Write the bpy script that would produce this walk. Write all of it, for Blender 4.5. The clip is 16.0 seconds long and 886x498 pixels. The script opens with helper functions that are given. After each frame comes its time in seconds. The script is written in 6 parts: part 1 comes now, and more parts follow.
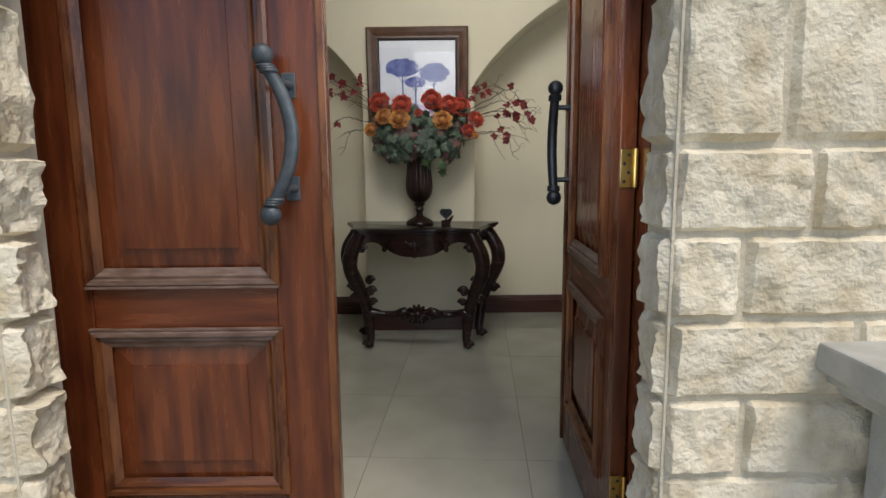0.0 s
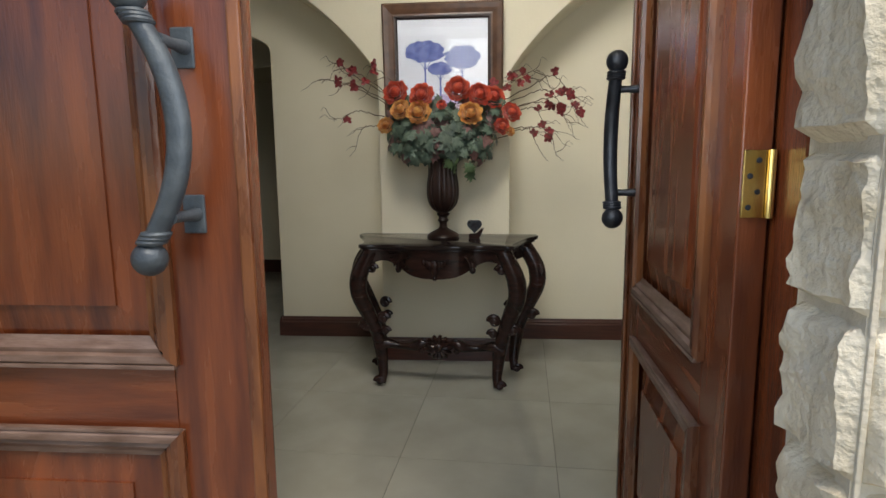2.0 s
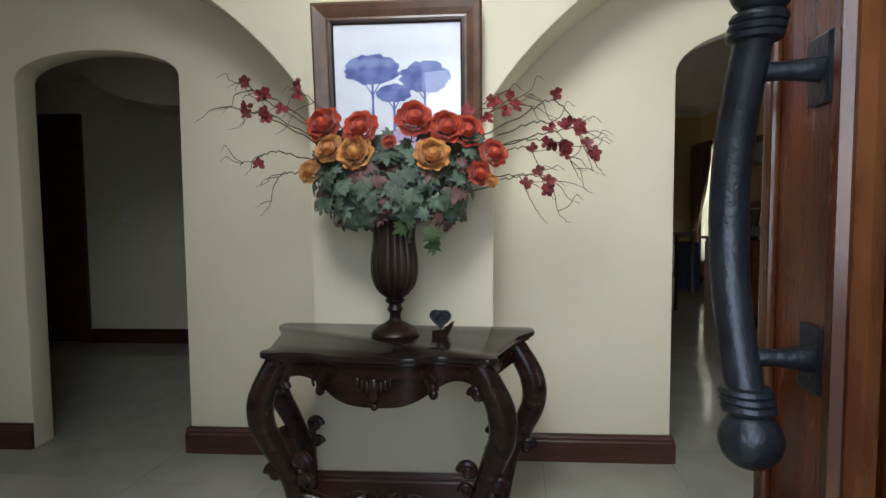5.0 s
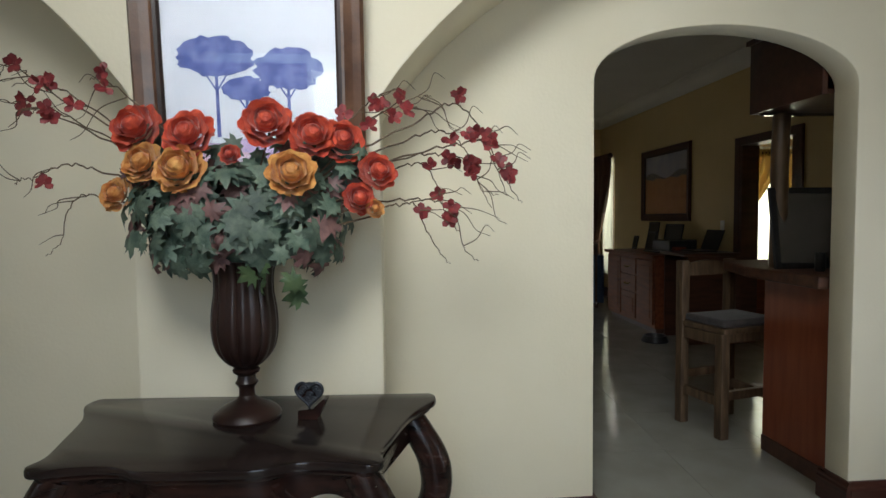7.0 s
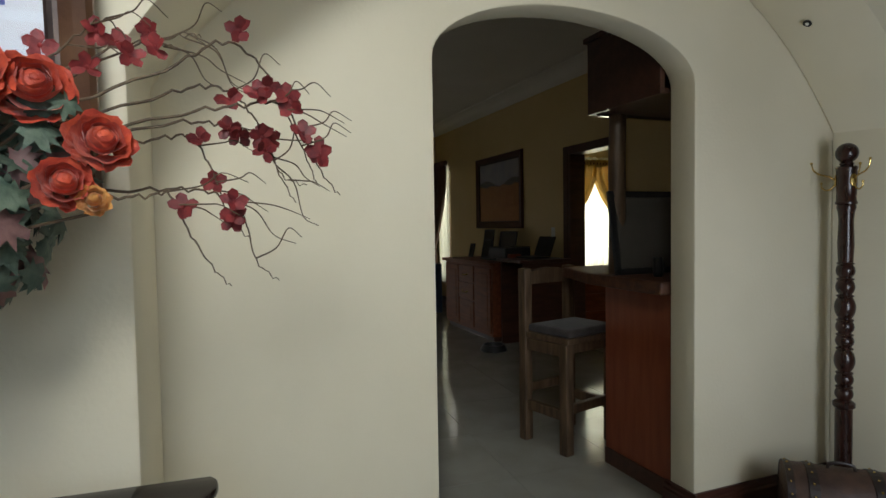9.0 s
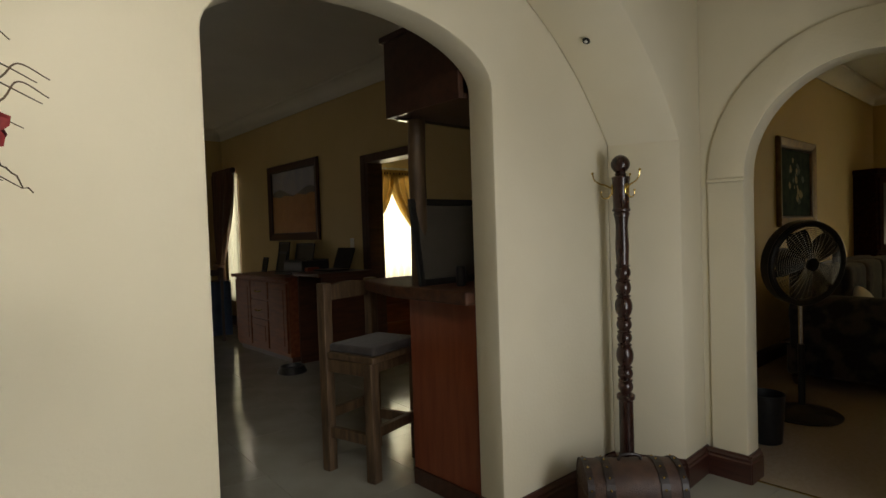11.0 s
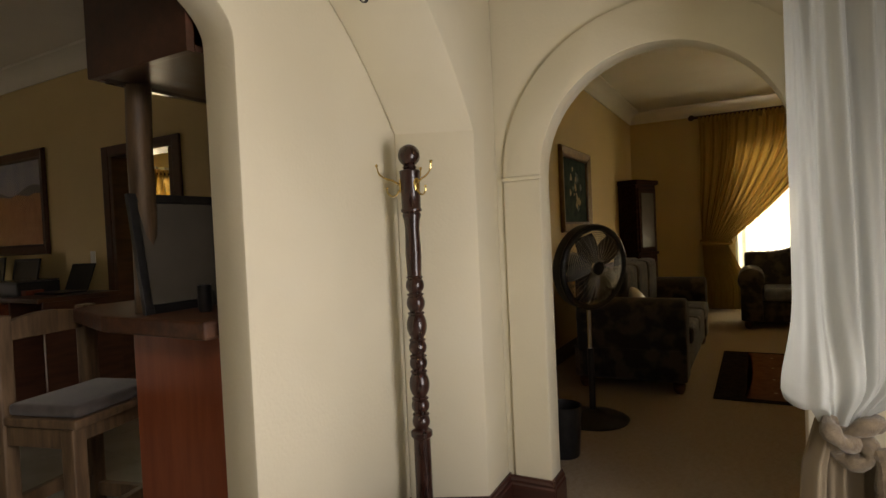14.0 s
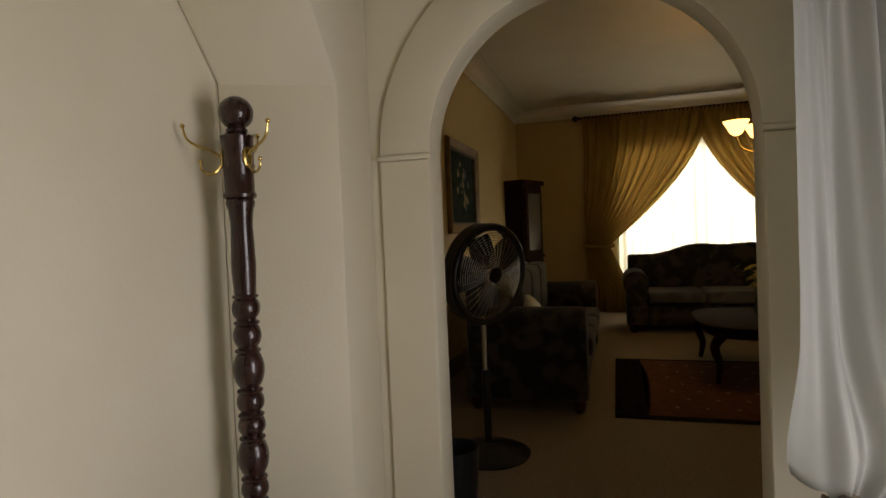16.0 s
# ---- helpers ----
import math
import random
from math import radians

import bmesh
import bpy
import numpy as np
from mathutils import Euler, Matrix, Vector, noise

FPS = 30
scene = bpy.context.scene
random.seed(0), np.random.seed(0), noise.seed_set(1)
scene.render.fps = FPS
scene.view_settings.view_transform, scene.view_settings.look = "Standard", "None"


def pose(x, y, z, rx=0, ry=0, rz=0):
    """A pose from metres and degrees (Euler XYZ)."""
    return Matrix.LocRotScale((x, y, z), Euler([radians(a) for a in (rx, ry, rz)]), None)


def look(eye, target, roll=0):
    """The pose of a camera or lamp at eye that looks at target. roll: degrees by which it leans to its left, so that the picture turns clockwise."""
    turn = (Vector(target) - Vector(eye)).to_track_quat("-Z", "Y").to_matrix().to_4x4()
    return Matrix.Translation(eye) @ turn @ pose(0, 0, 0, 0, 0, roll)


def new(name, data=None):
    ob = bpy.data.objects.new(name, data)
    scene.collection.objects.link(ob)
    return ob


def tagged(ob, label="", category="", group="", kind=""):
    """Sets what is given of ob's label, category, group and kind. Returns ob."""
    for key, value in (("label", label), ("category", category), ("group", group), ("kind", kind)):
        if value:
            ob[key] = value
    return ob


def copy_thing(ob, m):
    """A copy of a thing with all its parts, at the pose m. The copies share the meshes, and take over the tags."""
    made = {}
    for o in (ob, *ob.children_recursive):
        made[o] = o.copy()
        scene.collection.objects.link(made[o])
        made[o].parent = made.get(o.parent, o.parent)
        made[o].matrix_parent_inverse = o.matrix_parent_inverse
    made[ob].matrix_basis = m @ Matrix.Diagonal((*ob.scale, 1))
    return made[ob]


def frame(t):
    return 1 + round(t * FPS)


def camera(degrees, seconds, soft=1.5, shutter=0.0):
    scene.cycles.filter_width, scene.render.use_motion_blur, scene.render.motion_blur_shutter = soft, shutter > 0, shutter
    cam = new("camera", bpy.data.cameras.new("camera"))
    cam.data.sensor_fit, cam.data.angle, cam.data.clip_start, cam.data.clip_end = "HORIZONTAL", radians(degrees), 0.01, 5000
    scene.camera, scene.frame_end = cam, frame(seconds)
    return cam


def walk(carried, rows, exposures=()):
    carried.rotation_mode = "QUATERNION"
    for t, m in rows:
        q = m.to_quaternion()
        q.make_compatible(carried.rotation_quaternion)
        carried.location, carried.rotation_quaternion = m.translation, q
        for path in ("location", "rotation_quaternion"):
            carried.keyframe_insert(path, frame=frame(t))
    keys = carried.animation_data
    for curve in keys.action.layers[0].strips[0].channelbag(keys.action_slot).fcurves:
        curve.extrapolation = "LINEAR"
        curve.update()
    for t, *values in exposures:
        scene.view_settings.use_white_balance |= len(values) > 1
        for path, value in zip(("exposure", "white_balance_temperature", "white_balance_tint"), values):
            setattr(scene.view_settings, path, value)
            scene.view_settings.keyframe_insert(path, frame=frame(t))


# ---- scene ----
cam = camera(75.8, 16.0)
PATH = [
    (0, (0.089, 1.099, 1.209), (0.087, 3.079, 0.923), -0.6),
    (0.5, (0.11, 1.234, 1.225), (0.075, 3.212, 0.935), -0.7),
    (1, (0.145, 1.389, 1.233), (0.057, 3.365, 0.941), -0.7),
    (1.5, (0.186, 1.561, 1.225), (0.048, 3.534, 0.932), -0.6),
    (2, (0.182, 1.75, 1.233), (0.026, 3.723, 0.943), -0.6),
    (2.5, (0.177, 1.908, 1.24), (0.019, 3.882, 0.963), -0.6),
    (3, (0.208, 2.091, 1.25), (0.033, 4.069, 1.012), -0.4),
    (3.2, (0.232, 2.176, 1.26), (0.044, 4.154, 1.036), -0.6),
    (5.5, (0.29, 2.947, 1.338), (0.195, 4.941, 1.214), -0.4),
    (6, (0.317, 3.071, 1.393), (0.298, 5.067, 1.264), -0.2),
    (6.5, (0.331, 3.192, 1.39), (0.403, 5.188, 1.275), -0.4),
    (7, (0.343, 3.345, 1.385), (0.528, 5.334, 1.278), -0.6),
    (7.5, (0.355, 3.474, 1.374), (0.685, 5.444, 1.27), -0.5),
    (8, (0.397, 3.61, 1.361), (0.845, 5.557, 1.269), -0.8),
    (8.5, (0.449, 3.732, 1.374), (1.035, 5.642, 1.283), -0.8),
    (9, (0.496, 3.82, 1.362), (1.228, 5.679, 1.282), -0.9),
    (9.5, (0.539, 3.915, 1.37), (1.424, 5.707, 1.294), -1.0),
    (10, (0.555, 3.969, 1.37), (1.609, 5.667, 1.301), -1.4),
    (12.5, (0.848, 4.162, 1.327), (2.423, 5.393, 1.281), -2.2),
    (13, (0.94, 4.198, 1.324), (2.569, 5.357, 1.28), -2.4),
    (13.5, (1.066, 4.262, 1.324), (2.752, 5.338, 1.277), -2.5),
    (14, (1.174, 4.334, 1.331), (2.926, 5.297, 1.282), -2.6),
    (14.5, (1.321, 4.409, 1.318), (3.133, 5.254, 1.27), -2.7),
    (15, (1.503, 4.459, 1.319), (3.353, 5.217, 1.27), -2.6),
    (15.5, (1.688, 4.529, 1.313), (3.572, 5.2, 1.26), -2.7),
    (16, (1.859, 4.598, 1.314), (3.771, 5.184, 1.257), -2.4),
]
EXPOSURES = [(0, .06, 6750, 11), (1.5, .36, 6900, 11), (3, .52, 6600, 11), (5.5, .72, 6100, 9), (8, .57, 6200, 8), (10.2, .36, 6450, 9), (12.3, 1.0, 8600, 16), (13.5, 1.2, 7950, 18), (15, 1.0, 7450, 18), (16, .65, 7250, 19)]
walk(cam, [(t, look(eye, target, roll)) for t, eye, target, roll in PATH], EXPOSURES)

# ---------------------------------------------------------------- world and light
world = bpy.data.worlds.new("World")
scene.world = world
world.use_nodes = True
wn = world.node_tree.nodes
sky = wn.new("ShaderNodeTexSky")
sky.sky_type = 'NISHITA'
sky.sun_disc = False
sky.sun_elevation = radians(60)
sky.sun_rotation = radians(152.5)
wn["Background"].inputs[1].default_value = 0.15
world.node_tree.links.new(sky.outputs[0], wn["Background"].inputs[0])
sun_data = bpy.data.lights.new("sun", 'SUN')
sun_data.energy, sun_data.angle, sun_data.color = 2.1, radians(25), (1, .93, .82)
sun = new("sun", sun_data)
sun.matrix_world = look((2.5, -4.8, 9), (0, 0, 0))


def window_light(name, eye, target, w, h, watts, color=(1, 1, 1)):
    """Area lamp for the daylight of an opening, seen or added."""
    d = bpy.data.lights.new(name, 'AREA')
    d.shape, d.size, d.size_y, d.energy, d.color = 'RECTANGLE', w, h, watts, color
    o = new(name, d)
    o.matrix_world = look(eye, target)
    return o


window_light("hall_window_light", (2.45, 3.60, 1.02), (2.5, 6, .8), .68, 1.25, 12, (.86, .92, 1))
# Weak fill at a west window that is unseen and added.
window_light("hall_west_window_light", (-2.6, 3.60, 1.45), (-2.4, 6, 1.3), 1.6, 1.5, 2, (.90, .95, 1))
# Fill lamp in an unseen, added fanlight, aimed at the right back wall.
front_fill = window_light("fanlight_light", (-.02, 2.60, 3.15), (.75, 5.6, 1.25), .9, .95, 15, (.98, .97, .93))
front_fill.data.spread = radians(95)
window_light("doorway_light", (.17, 2.61, 1.62), (-.1, 5.2, 1.0), .74, .95, 5, (.82, .91, 1))
window_light("lounge_window_light", (11.0, 3.42, 1.475), (7, 3.42, 1.3), 2.2, 1.9, 66, (1, .98, .9))
window_light("bar_window_light", (4.25, 12.89, 1.4), (2, 11.9, 1.0), .38, 1.85, 9, (1, .95, .85))
# Fill lamp added at an unseen door opening to brighten the bar room.
window_light("garden_door_light", (.8, 13.40, 1.1), (1.6, 9, 1.0), .95, 2.0, 72, (1, .94, .84))
window_light("study_window_light", (5.4, 10.68, 1.5), (5.2, 8.5, 1.2), 1.7, 1.4, 50, (1, .95, .85))


# ---------------------------------------------------------------- materials
def mat(name, c1, c2=None, rough=.5, metal=0., scale=6., bump=.0, bscale=60., stretch=(1, 1, 1), coat=0., rvar=.1,
        contrast=(.35, .65), spec=.5, sheen=0., random=0., detail=6.):
    """Two-tone surface: large mottling, fine grain in bump and gloss."""
    m = bpy.data.materials.new(name)
    m.use_nodes = True
    t = m.node_tree
    n, l = t.nodes, t.links
    b = n["Principled BSDF"]
    b.inputs["Metallic"].default_value = metal
    b.inputs["Specular IOR Level"].default_value = spec
    b.inputs["Coat Weight"].default_value = coat
    b.inputs["Coat Roughness"].default_value = .12
    b.inputs["Sheen Weight"].default_value = sheen
    tc = n.new("ShaderNodeTexCoord")
    mp = n.new("ShaderNodeMapping")
    mp.inputs["Scale"].default_value = stretch
    l.new(tc.outputs["Object"], mp.inputs[0])
    nz = n.new("ShaderNodeTexNoise")
    nz.inputs["Scale"].default_value, nz.inputs["Detail"].default_value = scale, detail
    l.new(mp.outputs[0], nz.inputs["Vector"])
    ramp = n.new("ShaderNodeValToRGB")
    ramp.color_ramp.elements[0].position, ramp.color_ramp.elements[1].position = contrast
    ramp.color_ramp.elements[0].color = (*c1, 1)
    ramp.color_ramp.elements[1].color = (*(c2 or [min(1, v * 1.12) for v in c1]), 1)
    l.new(nz.outputs["Fac"], ramp.inputs[0])
    out = ramp.outputs[0]
    if random:
        oi = n.new("ShaderNodeObjectInfo")
        hs = n.new("ShaderNodeHueSaturation")
        mr = n.new("ShaderNodeMapRange")
        mr.inputs[3].default_value, mr.inputs[4].default_value = 1 - random, 1 + random
        l.new(oi.outputs["Random"], mr.inputs[0])
        l.new(mr.outputs[0], hs.inputs["Value"])
        l.new(out, hs.inputs["Color"])
        out = hs.outputs[0]
    l.new(out, b.inputs["Base Color"])
    fine = n.new("ShaderNodeTexNoise")
    fine.inputs["Scale"].default_value, fine.inputs["Detail"].default_value = bscale, 4
    l.new(mp.outputs[0], fine.inputs["Vector"])
    rr = n.new("ShaderNodeMapRange")
    rr.inputs[3].default_value, rr.inputs[4].default_value = max(.02, rough - rvar), min(1, rough + rvar)
    l.new(nz.outputs["Fac"], rr.inputs[0])
    l.new(rr.outputs[0], b.inputs["Roughness"])
    if bump:
        bp = n.new("ShaderNodeBump")
        bp.inputs["Strength"].default_value, bp.inputs["Distance"].default_value = bump, .01
        l.new(fine.outputs["Fac"], bp.inputs["Height"])
        l.new(bp.outputs[0], b.inputs["Normal"])
    return m


PLASTER = mat("cream_plaster", (.72, .66, .50), (.77, .71, .55), .62, scale=1.6, bump=.10, bscale=70, rvar=.08)
PLASTER_YELLOW = mat("warm_plaster", (.62, .47, .22), (.67, .51, .25), .6, scale=1.5, bump=.10, bscale=70)
CEILING = mat("ceiling_paint", (.74, .71, .63), (.78, .75, .67), .75, scale=2, bump=.05)
TILE = mat("porcelain_tile", (.32, .315, .27), (.38, .375, .325), .12, scale=3.2, bump=.008, bscale=30, rvar=.03, random=.03)
GROUT = mat("grout", (.12, .11, .10), (.17, .16, .14), .9, scale=30)
CARPET = mat("beige_carpet", (.30, .23, .15), (.36, .28, .19), .95, scale=40, bump=.6, bscale=400, sheen=.2, spec=.0)
SKIRT = mat("skirting_mahogany", (.042, .014, .010), (.068, .022, .014), .32, scale=5, stretch=(1, 1, 14), bump=.05, coat=.2)
MAHOGANY = mat("door_mahogany", (.062, .0135, .0065), (.20, .052, .015), .26, scale=3.2, stretch=(7, 7, .8), bump=.10, bscale=30, coat=.25,
               contrast=(.3, .72))
MAHOGANY_RAIL = mat("door_mahogany_crossgrain", (.066, .0145, .0065), (.21, .055, .016), .26, scale=3.2, stretch=(.8, 7, 7), bump=.10, bscale=30, coat=.25,
                    contrast=(.3, .72))
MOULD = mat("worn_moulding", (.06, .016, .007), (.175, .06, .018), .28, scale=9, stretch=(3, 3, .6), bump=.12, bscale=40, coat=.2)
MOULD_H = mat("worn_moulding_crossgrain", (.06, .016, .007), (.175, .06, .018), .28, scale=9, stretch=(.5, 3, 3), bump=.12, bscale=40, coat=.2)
# Paler, greyer tone for the moulding lengths next to the middle rail.
LEDGE_PALE = mat("pale_moulding_ledge", (.10, .055, .036), (.20, .13, .10), .5, scale=14, stretch=(1, 4, 4), bump=.15)
EBONY = mat("ebonised_wood", (.012, .007, .006), (.03, .013, .010), .24, scale=8, stretch=(1, 5, 5), bump=.06, coat=.05, spec=.28)
TABLETOP = mat("polished_dark_top", (.014, .010, .009), (.024, .016, .014), .14, scale=6, stretch=(.6, 6, 6), bump=.02, coat=.04, rvar=.04, spec=.26)
VASE = mat("dark_brown_vase", (.012, .006, .005), (.027, .012, .009), .36, scale=12, bump=.08, spec=.35)
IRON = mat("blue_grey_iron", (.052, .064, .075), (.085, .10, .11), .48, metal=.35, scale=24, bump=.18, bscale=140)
# Black iron; on the open leaf's pull the shade is in the colour.
IRON_BLACK_SHADED = mat("black_and_shaded_iron", (.011, .013, .017), (.026, .030, .037), .32, metal=.3, scale=24, bump=.15, bscale=140)
BRASS = mat("brass", (.62, .43, .13), (.74, .55, .22), .22, metal=1., scale=20)
STONE = mat("rough_limestone", (.58, .49, .33), (.84, .77, .61), .92, scale=9, bump=1., bscale=58, contrast=(.30, .58), detail=9., random=.06)
MORTAR = mat("pale_mortar", (.60, .55, .43), (.68, .62, .50), .95, scale=18, bump=.5, bscale=90)
CASTSTONE = mat("grey_cast_stone", (.40, .40, .37), (.48, .48, .45), .8, scale=14, bump=.25, bscale=160)
FRAMEWOOD = mat("picture_frame_wood", (.062, .027, .014), (.125, .058, .028), .35, scale=6, stretch=(2, 2, 2), bump=.06, coat=.2)
GILT = mat("aged_gilt", (.17, .10, .035), (.26, .16, .06), .45, scale=14, bump=.15, metal=.3)
FRAME_INNER = mat("picture_frame_inner", (.02, .012, .010), (.04, .02, .016), .35, scale=10)
RACKWOOD = mat("turned_walnut", (.020, .007, .005), (.045, .015, .010), .28, scale=9, stretch=(4, 4, .7), bump=.05, coat=.3)
LEATHER = mat("brown_leather", (.045, .022, .016), (.085, .045, .03), .5, scale=16, bump=.3, bscale=180)
STRAP = mat("dark_strap", (.016, .010, .009), (.03, .018, .014), .45, scale=20, bump=.1)
PINE = mat("bar_stool_wood", (.062, .038, .021), (.145, .09, .05), .5, scale=6, stretch=(6, 6, .8), bump=.1)
RUSTIC = mat("rustic_dark_timber", (.06, .025, .014), (.12, .05, .026), .55, scale=4, stretch=(.8, 6, 6), bump=.15, spec=.3)
REDWOOD = mat("red_stained_wood", (.22, .05, .02), (.30, .08, .033), .45, scale=4, stretch=(6, 6, .7), bump=.06, coat=.1)
DARKWOOD = mat("dark_cabinet_wood", (.05, .02, .012), (.085, .034, .02), .35, scale=5, stretch=(.8, 5, 5), bump=.06, coat=.2)
LOUNGEWOOD = mat("dull_dark_wood", (.022, .010, .007), (.04, .017, .011), .85, scale=5, stretch=(.8, 5, 5), bump=.06, spec=.06)
SIDEWOOD = mat("sideboard_wood", (.15, .042, .018), (.22, .07, .03), .5, scale=5, stretch=(5, .8, 5), bump=.06, spec=.25)
FANGREY = mat("smoky_plastic", (.016, .016, .016), (.026, .026, .025), .4, scale=20)
BLACK = mat("black_plastic", (.012, .012, .013), (.02, .02, .021), .35, scale=30)
GREYGLASS = mat("dull_screen", (.10, .092, .08), (.12, .11, .095), .2, scale=4)
CHROME = mat("chrome", (.55, .55, .55), (.65, .65, .65), .15, metal=1.)
TASSEL = mat("gold_tieback", (.09, .063, .034), (.16, .115, .064), .6, scale=60, bump=.5, bscale=200, sheen=.3)
BROWNCLOTH = mat("brown_curtain", (.12, .05, .03), (.17, .075, .045), .6, scale=7, stretch=(5, 5, .3), bump=.2, bscale=220, sheen=.3)
UPHOLSTERY = mat("dark_floral_upholstery", (.014, .014, .018), (.075, .06, .05), .85, scale=7, bump=.4, bscale=200, contrast=(.46, .60), sheen=.2, detail=2)
BLUESEAT = mat("blue_grey_cushion", (.085, .095, .13), (.16, .17, .21), .8, scale=8, bump=.3, bscale=200, sheen=.3)
RUGFIELD = mat("rust_rug", (.15, .075, .045), (.20, .10, .06), .95, scale=14, bump=.5, bscale=350, spec=.0)
RUGDARK = mat("rug_border", (.02, .016, .016), (.035, .026, .024), .95, scale=20, bump=.5, bscale=350, spec=.0)
RUGDOT = mat("rug_dots", (.33, .24, .14), (.40, .30, .18), .95, scale=30)
GREYSEAT = mat("grey_seat_cloth", (.038, .030, .028), (.065, .053, .048), .85, scale=16, bump=.3, bscale=260, sheen=.2)
BLUECLOTH = mat("blue_cloth", (.05, .08, .16), (.08, .12, .21), .8, scale=8, bump=.3, bscale=200)
WHITEPL = mat("white_switch", (.72, .71, .66), None, .4)
LEAF = mat("faded_green_leaf", (.030, .058, .042), (.135, .175, .125), .6, scale=34, bump=.25, bscale=120, random=.38, contrast=(.3, .75))
LEAF_PURPLE = mat("purple_brown_leaf", (.09, .042, .04), (.19, .10, .09), .6, scale=26, bump=.2, random=.3)
LEAF_LIME = mat("bright_green_leaf", (.04, .075, .03), (.08, .12, .05), .6, scale=26, bump=.2)
ROSE_RED = mat("red_rose", (.34, .026, .014), (.62, .085, .03), .55, scale=40, bump=.2, bscale=160, sheen=.2)
ROSE_GOLD = mat("amber_rose", (.44, .15, .03), (.70, .37, .10), .55, scale=40, bump=.2, bscale=160, sheen=.2)
BERRY = mat("crimson_petal", (.11, .011, .014), (.25, .03, .03), .55, scale=50, random=.3)
TWIG = mat("brown_twig", (.07, .045, .025), (.13, .09, .05), .7, scale=40, bump=.3)
PAPER = mat("print_paper", (.62, .66, .74), (.70, .73, .80), .5, scale=3)
INK_BLUE = mat("print_blue", (.055, .085, .30), (.13, .17, .42), .5, scale=22, contrast=(.4, .6))
INK_VIOLET = mat("print_violet", (.36, .30, .52), (.55, .46, .66), .5, scale=12)
INK_PINK = mat("print_pink", (.62, .40, .46), (.62, .55, .68), .5, scale=16)
GRASSY = mat("garden_ground", (.10, .11, .05), (.17, .16, .09), .95, scale=3, bump=.5)
PAVING = mat("porch_paving", (.30, .28, .24), (.38, .36, .31), .8, scale=6, bump=.2)
FOLIAGE = mat("garden_foliage", (.06, .11, .03), (.12, .19, .06), .7, scale=8)

GLASS = bpy.data.materials.new("picture_glass")
GLASS.use_nodes = True
gb = GLASS.node_tree.nodes["Principled BSDF"]
gb.inputs["Roughness"].default_value, gb.inputs["Transmission Weight"].default_value, gb.inputs["IOR"].default_value = .01, 1., 1.45


def translucent(name, color, amount, clear=0.):
    m = bpy.data.materials.new(name)
    m.use_nodes = True
    t = m.node_tree
    n, l = t.nodes, t.links
    n.remove(n["Principled BSDF"])
    out = n["Material Output"]
    d, tr, mx = n.new("ShaderNodeBsdfDiffuse"), n.new("ShaderNodeBsdfTranslucent"), n.new("ShaderNodeMixShader")
    tc, mp, nz, ramp = n.new("ShaderNodeTexCoord"), n.new("ShaderNodeMapping"), n.new("ShaderNodeTexNoise"), n.new("ShaderNodeValToRGB")
    mp.inputs["Scale"].default_value = (9, 9, .5)
    nz.inputs["Scale"].default_value = 5
    l.new(tc.outputs["Object"], mp.inputs[0])
    l.new(mp.outputs[0], nz.inputs["Vector"])
    l.new(nz.outputs["Fac"], ramp.inputs[0])
    ramp.color_ramp.elements[0].color, ramp.color_ramp.elements[1].color = (*[v * .86 for v in color], 1), (*color, 1)
    l.new(ramp.outputs[0], d.inputs[0])
    l.new(ramp.outputs[0], tr.inputs[0])
    mx.inputs[0].default_value = amount
    l.new(d.outputs[0], mx.inputs[1])
    l.new(tr.outputs[0], mx.inputs[2])
    last = mx
    if clear:
        tp, m2 = n.new("ShaderNodeBsdfTransparent"), n.new("ShaderNodeMixShader")
        m2.inputs[0].default_value = clear
        l.new(mx.outputs[0], m2.inputs[1])
        l.new(tp.outputs[0], m2.inputs[2])
        last = m2
    l.new(last.outputs[0], out.inputs[0])
    return m


VOILE = translucent("white_voile", (.46, .47, .43), .2, .04)
SHEER_WINDOW = translucent("sheer_net", (.60, .60, .47), .55, .04)
# Beige for the curtain's lower fall, darkened to hold the shade there.
BEIGE_SHADED = translucent("shaded_beige_cloth", (.24, .19, .13), .12)
GOLD_DRAPE = translucent("gold_drape", (.50, .33, .10), .22)

GLOW = bpy.data.materials.new("lit_glass_shade")
GLOW.use_nodes = True
ge = GLOW.node_tree.nodes["Principled BSDF"]
ge.inputs["Base Color"].default_value = (.9, .6, .25, 1)
ge.inputs["Emission Color"].default_value, ge.inputs["Emission Strength"].default_value = (1, .62, .18, 1), 2.2


# ---------------------------------------------------------------- mesh helpers
def part(name, bm, material, parent=None, label="", smooth=False, angle=40):
    """Links a bmesh as one mesh object, under parent where there is one."""
    me = bpy.data.meshes.new(name)
    bmesh.ops.recalc_face_normals(bm, faces=bm.faces[:])
    bm.to_mesh(me)
    bm.free()
    me.materials.append(material)
    if smooth:
        me.shade_smooth()
        me.set_sharp_from_angle(angle=radians(angle))
    o = new(name, me)
    if parent:
        o.parent = parent
    if label:
        o["label"] = label
    return o


def thing(name, label, category, m=None, group=""):
    o = new(name)
    o.empty_display_size = .1
    if m is not None:
        o.matrix_world = m
    return tagged(o, label, category, group)


def structure(o, label="", category=""):
    return tagged(o, label, category, kind="structure")


